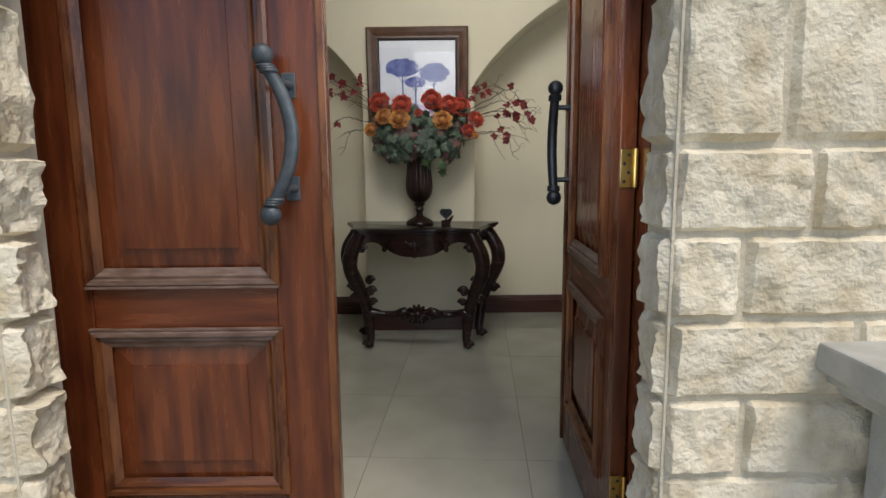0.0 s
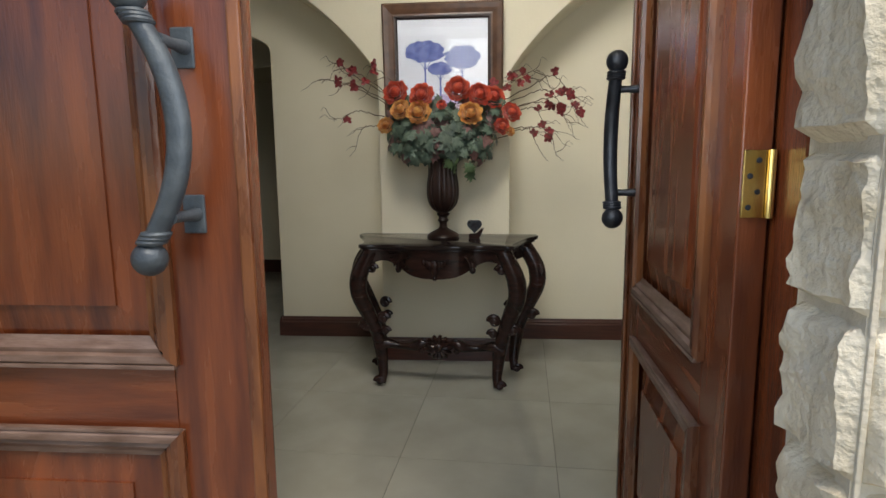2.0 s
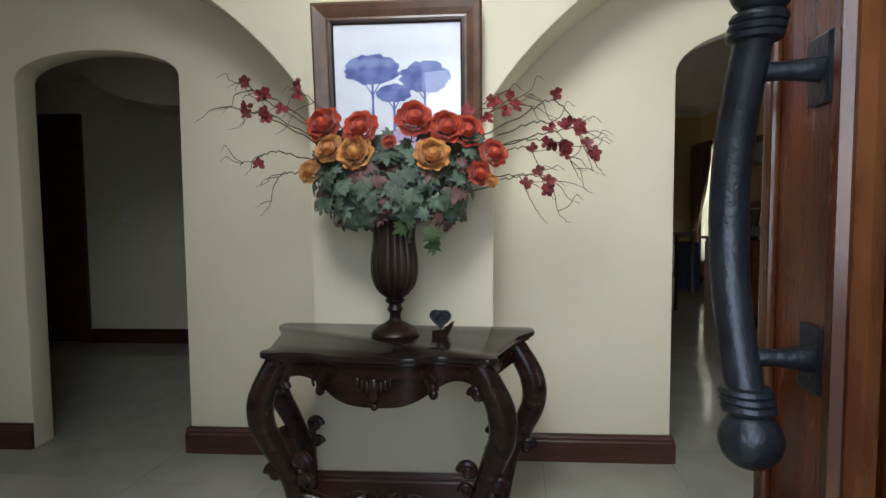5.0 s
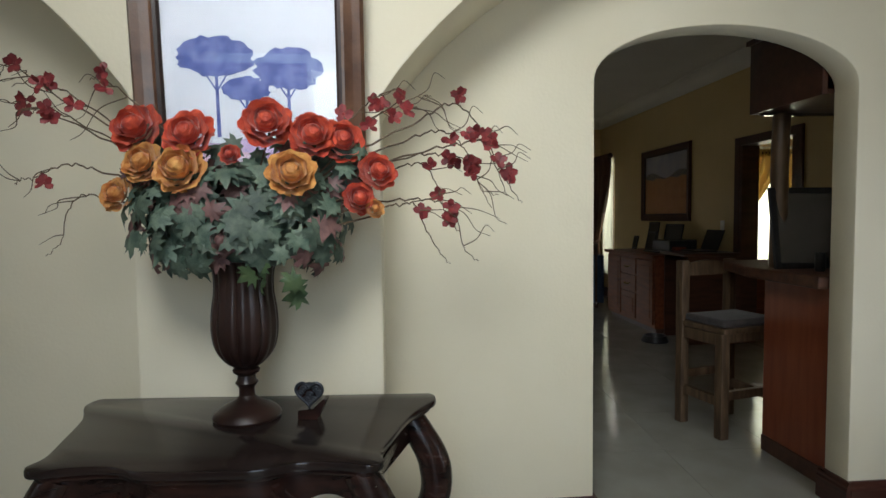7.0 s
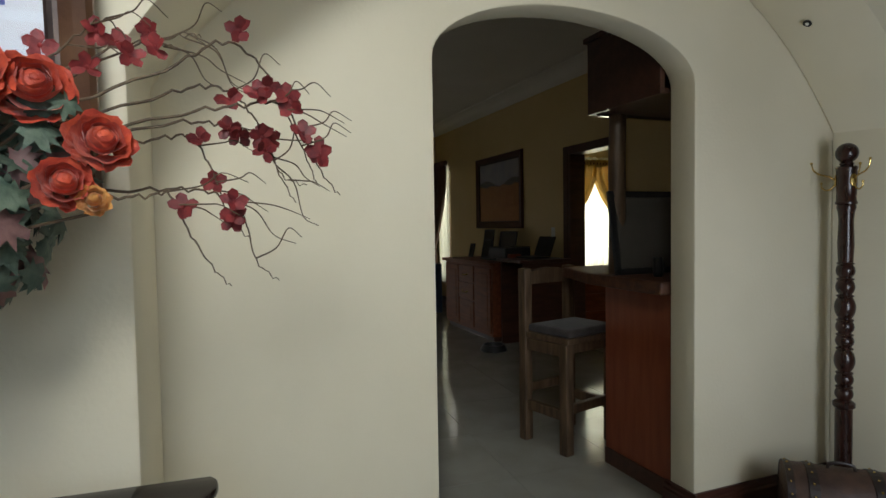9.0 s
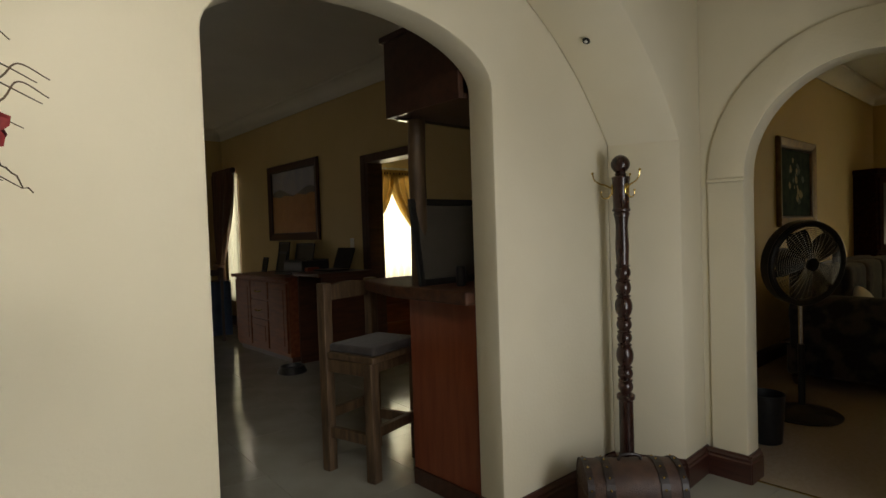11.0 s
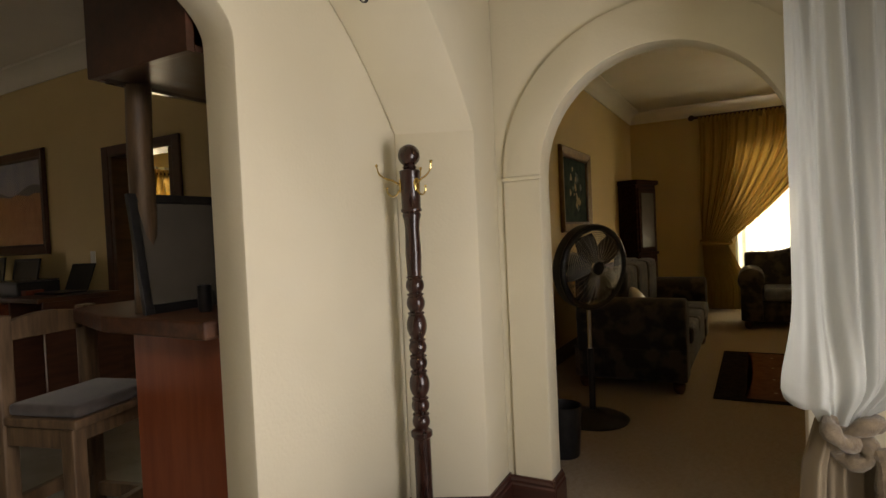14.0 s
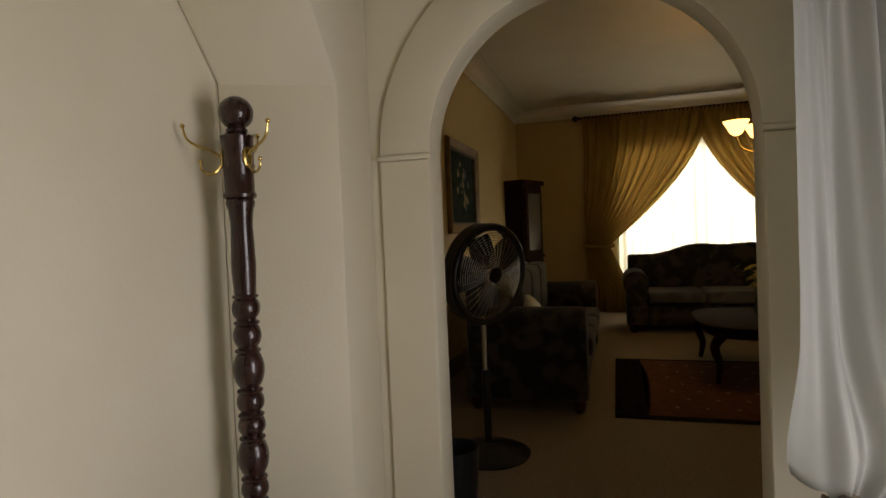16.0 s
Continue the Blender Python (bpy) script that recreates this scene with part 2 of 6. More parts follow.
def box(x0, x1, y0, y1, z0, z1, bevel=0., bm=None, seg=2):
    b = bmesh.new()
    v = [b.verts.new((x, y, z)) for z in (z0, z1) for x, y in ((x0, y0), (x1, y0), (x1, y1), (x0, y1))]
    for f in ((0, 3, 2, 1), (4, 5, 6, 7), (0, 1, 5, 4), (1, 2, 6, 5), (2, 3, 7, 6), (3, 0, 4, 7)):
        b.faces.new([v[i] for i in f])
    if bevel:
        bmesh.ops.bevel(b, geom=b.edges[:], offset=bevel, segments=seg, affect='EDGES', profile=.6)
    return merge(bm, b)


def merge(bm, b, m=None):
    if m is not None:
        b.transform(m)
    if bm is None:
        return b
    me = bpy.data.meshes.new("tmp")
    b.to_mesh(me)
    b.free()
    bm.from_mesh(me)
    bpy.data.meshes.remove(me)
    return bm


def lathe(profile, seg=28, bm=None, m=None, flutes=0, depth=0., zone=(0, 0)):
    """Turned body round z from (radius, height) pairs; optional flutes in a height zone."""
    b = bmesh.new()
    rings = []
    for r, z in profile:
        ring = []
        for i in range(seg):
            a = 2 * math.pi * i / seg
            k = 1.
            if flutes and zone[0] <= z <= zone[1]:
                k = 1 - depth * (1 - abs(math.sin(a * flutes / 2))) ** 2
            ring.append(b.verts.new((r * k * math.cos(a), r * k * math.sin(a), z)))
        rings.append(ring)
    for p, q in zip(rings, rings[1:]):
        for i in range(seg):
            b.faces.new((p[i], p[(i + 1) % seg], q[(i + 1) % seg], q[i]))
    for ring in (rings[0], rings[-1]):
        b.faces.new(ring)
    return merge(bm, b, m)


def smooth_line(pts, n=8):
    """Catmull-Rom through points of any length."""
    P = [np.array(p, float) for p in pts]
    P = [2 * P[0] - P[1]] + P + [2 * P[-1] - P[-2]]
    out = []
    for i in range(1, len(P) - 2):
        for k in range(n):
            t = k / n
            a, b, c, d = P[i - 1:i + 3]
            out.append(.5 * (2 * b + (c - a) * t + (2 * a - 5 * b + 4 * c - d) * t * t + (3 * b - a - 3 * c + d) * t ** 3))
    out.append(P[-2])
    return out


def tube(pts, radii, seg=10, bm=None, flat=1., m=None):
    """Swept round bar with its own radius at every point."""
    b = bmesh.new()
    P = [Vector(p[:3]) for p in pts]
    rings = []
    up = Vector((0, 1, 0))
    for i, p in enumerate(P):
        d = (P[min(i + 1, len(P) - 1)] - P[max(i - 1, 0)]).normalized()
        s = d.cross(up)
        if s.length < .05:
            s = d.cross(Vector((1, 0, 0)))
        s.normalize()
        u = s.cross(d).normalized()
        r = radii[i] if hasattr(radii, "__len__") else radii
        rings.append([b.verts.new(p + s * r * math.cos(2 * math.pi * k / seg) + u * r * flat * math.sin(2 * math.pi * k / seg)) for k in range(seg)])
    for p, q in zip(rings, rings[1:]):
        for i in range(seg):
            b.faces.new((p[i], p[(i + 1) % seg], q[(i + 1) % seg], q[i]))
    b.faces.new(rings[0])
    b.faces.new(rings[-1])
    return merge(bm, b, m)


def ball(p, r, bm=None, seg=14, scale=(1, 1, 1)):
    b = bmesh.new()
    bmesh.ops.create_uvsphere(b, u_segments=seg, v_segments=max(6, seg * 2 // 3), radius=r)
    return merge(bm, b, Matrix.Translation(p) @ Matrix.Diagonal((*scale, 1)))


def prism(poly, f, g, bm=None, bevel=0.):
    """Solid between two images of a plane outline: f and g map (u, v) to space."""
    b = bmesh.new()
    p = [b.verts.new(f(u, v)) for u, v in poly]
    q = [b.verts.new(g(u, v)) for u, v in poly]
    n = len(poly)
    b.faces.new(p)
    b.faces.new(q[::-1])
    for i in range(n):
        b.faces.new((p[i], q[i], q[(i + 1) % n], p[(i + 1) % n]))
    if bevel:
        bmesh.ops.recalc_face_normals(b, faces=b.faces[:])
        es = [e for e in b.edges if len(e.link_faces) == 2 and e.calc_face_angle(0) > .6]
        bmesh.ops.bevel(b, geom=es, offset=bevel, segments=2, affect='EDGES', profile=.5)
    bmesh.ops.triangulate(b, faces=[x for x in b.faces if len(x.verts) > 4], ngon_method='EAR_CLIP')
    return merge(bm, b)


def arc(u0, u1, z0, rise, n=28):
    """Half ellipse from (u0, z0) over to (u1, z0)."""
    c, a = (u0 + u1) / 2, (u1 - u0) / 2
    return [(c - a * math.cos(math.pi * i / n), z0 + rise * math.sin(math.pi * i / n)) for i in range(n + 1)]


def segment_arc(u0, u1, z0, degrees, n=36):
    """Circular arc whose tangent at the springing stands at that angle."""
    c, a = (u0 + u1) / 2, abs(u1 - u0) / 2
    th = radians(degrees)
    r = a / math.sin(th)
    return [(c + (1 if u1 > u0 else -1) * r * math.sin(-th + 2 * th * i / n), z0 + r * math.cos(-th + 2 * th * i / n) - r * math.cos(th)) for i in range(n + 1)]


def sheet_with(bm, fn, nu, nv):
    """Grid surface fn(u, v) with u, v from 0 to 1."""
    vs = [[bm.verts.new(fn(i / nu, j / nv)) for j in range(nv + 1)] for i in range(nu + 1)]
    for i in range(nu):
        for j in range(nv):
            bm.faces.new((vs[i][j], vs[i + 1][j], vs[i + 1][j + 1], vs[i][j + 1]))
    return bm


# ---------------------------------------------------------------- setting
WALL_TOP = 3.9
BACK, BACK_T = 5.746, 5.895


def band(y0, y1):
    return (lambda u, v: (u, y0, v)), (lambda u, v: (u, y1, v))


def band_x(x0, x1):
    return (lambda u, v: (x0, u, v)), (lambda u, v: (x1, u, v))


# back wall of the hall with its two arched openings
L0, L1, A0, A1 = -2.235, -1.326, 1.228, 2.447
outline = [(-3.8, -.05), (L0, -.05)] + arc(L0, L1, 2.03, .14) + [(L1, -.05), (A0, -.05)] + arc(A0, A1, 1.972, .243) + [(A1, -.05), (4.0, -.05), (4.0, WALL_TOP), (-3.8, WALL_TOP)]
wall_back = structure(part("wall_back", prism(outline, *band(BACK, BACK_T), bevel=.012), PLASTER, smooth=True, angle=24), "cream plastered wall with two arched openings", "wall")


# deep arched bays in front of it, springing from the middle pier
def bay_front(u, v):
    return (u, 5.26 + max(0, u - .32) * .05, v)


def bay_back(u, v):
    return (u - .153 * max(0, min(1, (u - 1.9) / 1.5)), BACK - .002, v)


PL, PR = -.482, .318
outline = [(PL, -.05), (PR, -.05), (PR, 1.785)] + segment_arc(PR, 3.478, 1.79, 55)[1:] + [(3.478, -.05), (3.752, -.05), (3.752, WALL_TOP), (-3.8, WALL_TOP), (-3.8, -.05), (-3.64, -.05)] + segment_arc(-3.64, PL, 1.79, 55)
wall_bays = structure(part("wall_bays", prism(outline, bay_front, bay_back, bevel=.012), PLASTER, smooth=True, angle=24), "cream plastered pier and wide arches before the back wall", "wall")

# wall towards the lounge with its round arch, pilasters and archivolt
G0, G1, GX, GX2 = 4.178, 5.21, 3.752, 3.88
gr = (G1 - G0) / 2
outline = [(3.6, -.05), (G0, -.05)] + arc(G0, G1, 1.59, gr) + [(G1, -.05), (6.2, -.05), (6.2, WALL_TOP), (3.6, WALL_TOP)]
wall_lounge = structure(part("wall_lounge", prism(outline, *band_x(GX, GX2), bevel=.01), PLASTER, smooth=True, angle=24), "cream wall with a round arch into the lounge", "wall")
ring = arc(G0 - .185, G1 + .185, 1.592, gr + .185)[::-1] + arc(G0 + .004, G1 - .004, 1.592, gr - .004)
archivolt = structure(part("trim", prism(ring, *band_x(GX - .018, GX - .002), bevel=.006), PLASTER, smooth=True, angle=24), "raised plaster band round the lounge arch", "moulding")
for y0, y1 in ((G1 + .002, G1 + .185), (G0 - .185, G0 - .002)):
    structure(part("pilaster", box(GX - .014, GX - .002, y0, y1, 0, 1.572, .005), PLASTER), "flat plaster pilaster beside the lounge arch", "pilaster")
    c = box(GX - .028, GX - .002, y0 - .010, y1 + .006, 1.573, 1.592, .007)
    structure(part("capital", c, PLASTER, smooth=True), "small moulded plaster capital", "moulding")

# closing walls of the hall
SW = 3.70
outline_s = box(.86, 2.1, SW, 3.85, -.05, WALL_TOP)
box(3.58, 3.752, SW, 3.85, -.05, WALL_TOP, bm=outline_s)
box(2.1, 3.58, SW, 3.85, -.05, .38, bm=outline_s)
box(2.1, 3.58, SW, 3.85, 2.35, WALL_TOP, bm=outline_s)
structure(part("wall_south", outline_s, PLASTER), "cream wall round the curtained hall window", "wall")
structure(part("wall_entry_east", box(.86, 1.0, 2.68, SW, -.05, WALL_TOP), PLASTER), "cream wall beside the entrance", "wall")
structure(part("wall_entry_west", box(-1.5, -1.36, 2.68, SW, -.05, WALL_TOP), PLASTER), "cream wall beside the entrance", "wall")
b = box(-3.8, -3.4, SW, 3.85, -.05, WALL_TOP)
box(-1.7, -1.36, SW, 3.85, -.05, WALL_TOP, bm=b)
box(-3.4, -1.7, SW, 3.85, -.05, .6, bm=b)
box(-3.4, -1.7, SW, 3.85, 2.2, WALL_TOP, bm=b)
structure(part("wall_south_west", b, PLASTER), "cream wall with an added window", "wall")
structure(part("wall_west", box(-3.95, -3.8, 3.6, BACK, -.05, WALL_TOP), PLASTER), "cream wall", "wall")
structure(part("wall_passage_west", box(-5.05, -4.9, BACK, 8.5, -.05, 3.05), PLASTER), "cream wall", "wall")
structure(part("wall_passage_south", box(-5.05, -3.802, BACK, BACK_T, -.05, 3.05), PLASTER), "cream wall", "wall")
structure(part("ceiling", box(-3.95, 4.0, 2.4, 5.9, WALL_TOP, WALL_TOP + .15), CEILING), "pale plaster ceiling", "ceiling")
# The west window is unseen, added to mirror the curtained east one.
for n, x0, x1, z0, z1 in (("window_1", 2.1, 3.58, .38, 2.35), ("window_2", -3.4, -1.7, .6, 2.2)):
    w = thing(n, "unseen dark framed window in the hall wall", "window")
    w["kind"] = "structure"
    for a, bb, c, d in ((x0, x1, z0, z0 + .06), (x0, x1, z1 - .06, z1), (x0, x0 + .06, z0 + .06, z1 - .06), (x1 - .06, x1, z0 + .06, z1 - .06), ((x0 + x1) / 2 - .03, (x0 + x1) / 2 + .03, z0 + .06, z1 - .06)):
        part("window_frame", box(a, bb, SW + .02, SW + .07, c, d, .006), MAHOGANY, w)

# left room behind the small arch
structure(part("wall_left_room", box(-4.9, -.7, 8.28, 8.45, -.05, 3.05), PLASTER), "cream wall of the passage", "wall")
structure(part("wall_divider", box(-.75, -.6, BACK_T, 13.3, -.05, 3.2), PLASTER), "cream dividing wall", "wall")
structure(part("ceiling_passage", box(-5.05, -.6, 5.9, 8.5, 2.62, 2.75), CEILING), "pale passage ceiling", "ceiling")
bulk = arc(-3.05, -1.3, 2.619, -.44)
structure(part("trim", prism(bulk, *band(7.3, 8.279)), PLASTER, smooth=True), "rounded plaster bulkhead", "moulding")

# bar and dining room
EX = 4.127
b = box(EX, EX + .15, 5.9, 8.33, -.05, 3.2)
box(EX, EX + .15, 9.2, 12.68, -.05, 3.2, bm=b)
box(EX, EX + .15, 13.1, 13.4, -.05, 3.2, bm=b)
box(EX, EX + .15, 8.33, 9.2, 2.15, 3.2, bm=b)
box(EX, EX + .15, 12.68, 13.1, -.05, .45, bm=b)
box(EX, EX + .15, 12.68, 13.1, 2.35, 3.2, bm=b)
structure(part("wall_east", b, PLASTER_YELLOW), "warm yellow wall with a door and a window", "wall")
# The square opening beside the arch is unseen, added for the fill lamp.
outline = [(-.7, -.05), (.3, -.05), (.3, 2.1), (1.3, 2.1), (1.3, -.05), (1.6, -.05)] + arc(1.6, 3.0, 1.7, .5) + [(3.0, -.05), (4.3, -.05), (4.3, 3.2), (-.7, 3.2)]
structure(part("wall_north", prism(outline, *band(13.3, 13.45)), PLASTER_YELLOW, smooth=True), "warm yellow wall with an arched opening", "wall")
structure(part("wall_beyond_arch", box(.5, 4.3, 14.4, 14.5, -.05, 3.2), PLASTER_YELLOW), "warm yellow wall beyond the arch", "wall")
structure(part("ceiling_bar", box(-.75, 4.28, BACK_T, 14.5, 3.1, 3.2), CEILING), "pale ceiling with a plaster cove", "ceiling")


def cove(p, q, inward, z, size=.13):
    """Plaster cornice from p to q under a ceiling at z; inward is the way into the room."""
    prof = [(0, 0), (0, -size), (.015, -size), (.022, -size * .8)] + [(.02 + (size - .02) * (1 - math.cos(a)), -size * .8 + size * .68 * math.sin(a)) for a in np.linspace(0, math.pi / 2, 7)] + [(size * 1.05, -.01), (size * 1.05, 0)]
    f = lambda u, v: (p[0] + inward[0] * u, p[1] + inward[1] * u, z + v - .002)
    g = lambda u, v: (q[0] + inward[0] * u, q[1] + inward[1] * u, z + v - .002)
    return structure(part("cornice", prism(prof, f, g), CEILING, smooth=True, angle=30), "white moulded plaster cornice", "cornice")


cove((EX - .002, 5.9), (EX - .002, 13.3), (-1, 0), 3.1, .16)
cove((-.6, 13.298), (EX, 13.298), (0, -1), 3.1, .16)

# room behind the bar door
structure(part("wall_study_south", box(4.28, 7.6, 6.3, 6.4, -.05, 3.1), PLASTER_YELLOW), "warm yellow wall", "wall")
b = box(4.28, 4.55, 10.6, 10.7, -.05, 3.1)
box(6.25, 7.6, 10.6, 10.7, -.05, 3.1, bm=b)
box(4.55, 6.25, 10.6, 10.7, -.05, .75, bm=b)
box(4.55, 6.25, 10.6, 10.7, 2.25, 3.1, bm=b)
structure(part("wall_study_north", b, PLASTER_YELLOW), "warm yellow wall with a window", "wall")
structure(part("wall_study_east", box(7.5, 7.6, 6.4, 10.6, -.05, 3.1), PLASTER_YELLOW), "warm yellow wall", "wall")
structure(part("ceiling_study", box(4.28, 7.6, 6.3, 10.7, 3.1, 3.2), CEILING), "pale ceiling", "ceiling")
structure(part("floor_study", box(4.28, 7.6, 6.4, 10.6, -.1, -.001), TILE), "pale glossy tiled floor", "floor")

# lounge
NX, FX, SY = 6.09, 10.92, .2
structure(part("wall_lounge_north", box(GX2, FX + .2, NX, NX + .15, -.05, 3.25), PLASTER_YELLOW), "warm yellow lounge wall", "wall")
structure(part("wall_lounge_south", box(GX2, FX + .2, SY - .15, SY, -.05, 3.25), PLASTER_YELLOW), "warm yellow lounge wall", "wall")
structure(part("wall_lounge_west", box(GX, GX2, SY, 3.6, -.05, 3.25), PLASTER_YELLOW), "warm yellow lounge wall", "wall")
b = box(FX, FX + .15, SY, 2.3, -.05, 3.25)
box(FX, FX + .15, 4.55, NX, -.05, 3.25, bm=b)
box(FX, FX + .15, 2.3, 4.55, -.05, .5, bm=b)
box(FX, FX + .15, 2.3, 4.55, 2.45, 3.25, bm=b)
structure(part("wall_lounge_east", b, PLASTER_YELLOW), "warm yellow lounge wall with a wide window", "wall")
structure(part("ceiling_lounge", box(GX2, FX + .2, SY - .1, NX + .1, 3.16, 3.3), CEILING), "pale lounge ceiling", "ceiling")
cove((GX2, NX - .002), (FX, NX - .002), (0, -1), 3.16, .17)
cove((FX - .002, SY), (FX - .002, NX), (-1, 0), 3.16, .17)
structure(part("floor_lounge", box(3.80, FX + .1, SY - .1, NX + .1, -.1, -.002), CARPET), "beige cut-pile carpet", "carpet")
structure(part("trim", box(3.785, 3.80, G0, G1, -.01, .004), BRASS), "thin metal strip between tile and carpet", "threshold")

# outside
structure(part("ground", box(-60, 60, -60, 60, -.35, -.30), GRASSY), "garden ground", "ground")
structure(part("pavement", box(-4, 5, -3, 2.68, -.12, -.015), PAVING), "pale paved porch", "pavement")


# skirting boards
def skirting(p, q, out, h=.145):
    """Two-step mahogany board on a wall face from p to q; out is the way off the wall."""
    prof = [(.001, 0), (.024, 0), (.024, h * .72), (.018, h * .78), (.019, h * .86), (.012, h * .93), (.010, h), (.001, h)]
    f = lambda u, v: (p[0] + out[0] * u, p[1] + out[1] * u, v)
    g = lambda u, v: (q[0] + out[0] * u, q[1] + out[1] * u, v)
    return structure(part("baseboard", prism(prof, f, g), SKIRT), "dark mahogany skirting board", "skirting")


skirting((L1, BACK), (PL, BACK), (0, -1))
skirting((PR, BACK), (A0, BACK), (0, -1))
skirting((A1, BACK), (3.325, BACK), (0, -1))
skirting((-3.64, BACK), (L0, BACK), (0, -1))
skirting((PL - .02, 5.26), (PR + .02, 5.26), (0, -1))
skirting((PL, 5.262), (PL, BACK), (-1, 0))
skirting((PR, 5.262), (PR, BACK), (1, 0))
skirting((3.33, BACK - .03), (3.477, 5.42), (-.91, -.41))
skirting((3.46, 5.418), (GX, 5.432), (0, -1))
skirting((GX - .014, G1 - .02), (GX - .014, 5.43), (-1, 0))
skirting((GX - .03, G1), (GX2, G1), (0, -1))
skirting((GX - .03, G0), (GX2, G0), (0, 1))
skirting((GX - .014, 3.85), (GX - .014, G0 + .02), (-1, 0))
skirting((A1, BACK - .02), (A1, BACK_T + .02), (-1, 0))
skirting((A0, BACK - .02), (A0, BACK_T + .02), (1, 0))
skirting((L1, BACK - .02), (L1, BACK_T + .02), (-1, 0))
skirting((1.0, 3.85), (GX, 3.85), (0, 1))
skirting((-3.70, 8.28), (-.75, 8.28), (0, -1))
skirting((EX, 9.3), (EX, 13.3), (-1, 0))
skirting((GX2, NX), (FX, NX), (0, -1))
skirting((FX, SY), (FX, NX), (-1, 0))


# ---------------------------------------------------------------- entrance doors
def panel_frame(x0, x1, z0, z1, y, w, d, name, parent, material):
    """Mitred moulding round a panel, four lengths."""
    prof = [(0, 0), (0, -d * .6), (w * .15, -d), (w * .38, -d), (w * .45, -d * .55), (w * .6, -d * .62), (w * .8, -d * .2), (w, 0)]
    c = [(x0, z0), (x1, z0), (x1, z1), (x0, z1)]
    ins = [(1, 1), (-1, 1), (-1, -1), (1, -1)]
    for i in range(4):
        (ax, az), (bx, bz) = c[i], c[(i + 1) % 4]
        (ai, aj), (bi, bj) = ins[i], ins[(i + 1) % 4]
        o = part(name, prism(prof, lambda u, v: (ax + ai * u, y + v, az + aj * u), lambda u, v: (bx + bi * u, y + v, bz + bj * u)), material if i % 2 else LEDGE_PALE if i == (0 if z0 > .5 else 2) else MOULD_H, parent)
    return o


def raised_panel(x0, x1, z0, z1, y, parent, material):
    """Field with a sloped margin."""
    b = bmesh.new()
    m = .07
    a = [b.verts.new(p) for p in ((x0, y, z0), (x1, y, z0), (x1, y, z1), (x0, y, z1))]
    c = [b.verts.new(p) for p in ((x0 + m, y - .012, z0 + m), (x1 - m, y - .012, z0 + m), (x1 - m, y - .012, z1 - m), (x0 + m, y - .012, z1 - m))]
    e = [b.verts.new(p) for p in ((x0 + m, y - .018, z0 + m), (x1 - m, y - .018, z0 + m), (x1 - m, y - .018, z1 - m), (x0 + m, y - .018, z1 - m))]
    k = [b.verts.new(p) for p in ((x0, y + .02, z0), (x1, y + .02, z0), (x1, y + .02, z1), (x0, y + .02, z1))]
    for p, q in ((a, c), (c, e), (k, a)):
        for i in range(4):
            b.faces.new((p[i], p[(i + 1) % 4], q[(i + 1) % 4], q[i]))
    b.faces.new(e)
    b.faces.new(k)
    return part("panel", b, material, parent)


def pull_handle(parent, x, bow, z0, z1, material, label):
    """Long bowed iron pull with ball ends, ringed collars and two fixing plates."""
    h = new("handle")
    h.parent = parent
    zc, hl = (z0 + z1) / 2, (z1 - z0) / 2
    pts, rad = [], []
    for i in range(29):
        s = -1 + 2 * i / 28
        pts.append((x + bow * (1 - s * s) * 1.0, -.075, zc + s * (hl - .045)))
        rad.append(.0165 + .003 * (1 - s * s))
    bar = tube(pts, rad, 14)
    part("grip", bar, material, h, smooth=True)
    for s in (-1, 1):
        e = ball((x - bow * .08, -.075, zc + s * (hl - .018)), .029, None, 18)
        part("knob", e, material, h, smooth=True)
        for k in range(3):
            q = .90 - k * .035
            zz = zc + s * (hl - .045) * (q + .09)
            xx = x + bow * (1 - (q + .09) ** 2)
            part("collar", lathe([(.016, -.0055), (.0235, -.004), (.0255, 0), (.0235, .004), (.016, .0055)], 18, None, Matrix.Translation((xx, -.075, zz))), material, h, smooth=True)
        zz = zc + s * hl * .62
        xx = x + bow * (1 - .62 ** 2)
        part("bracket", tube([(xx, -.075, zz), (xx + .004, -.04, zz), (xx + .006, -.004, zz)], [.011, .009, .013], 10), material, h, smooth=True)
        part("plate", box(xx - .018, xx + .022, -.006, .0, zz - .034, zz + .034, .003), material, h)
    return tagged(h, label)


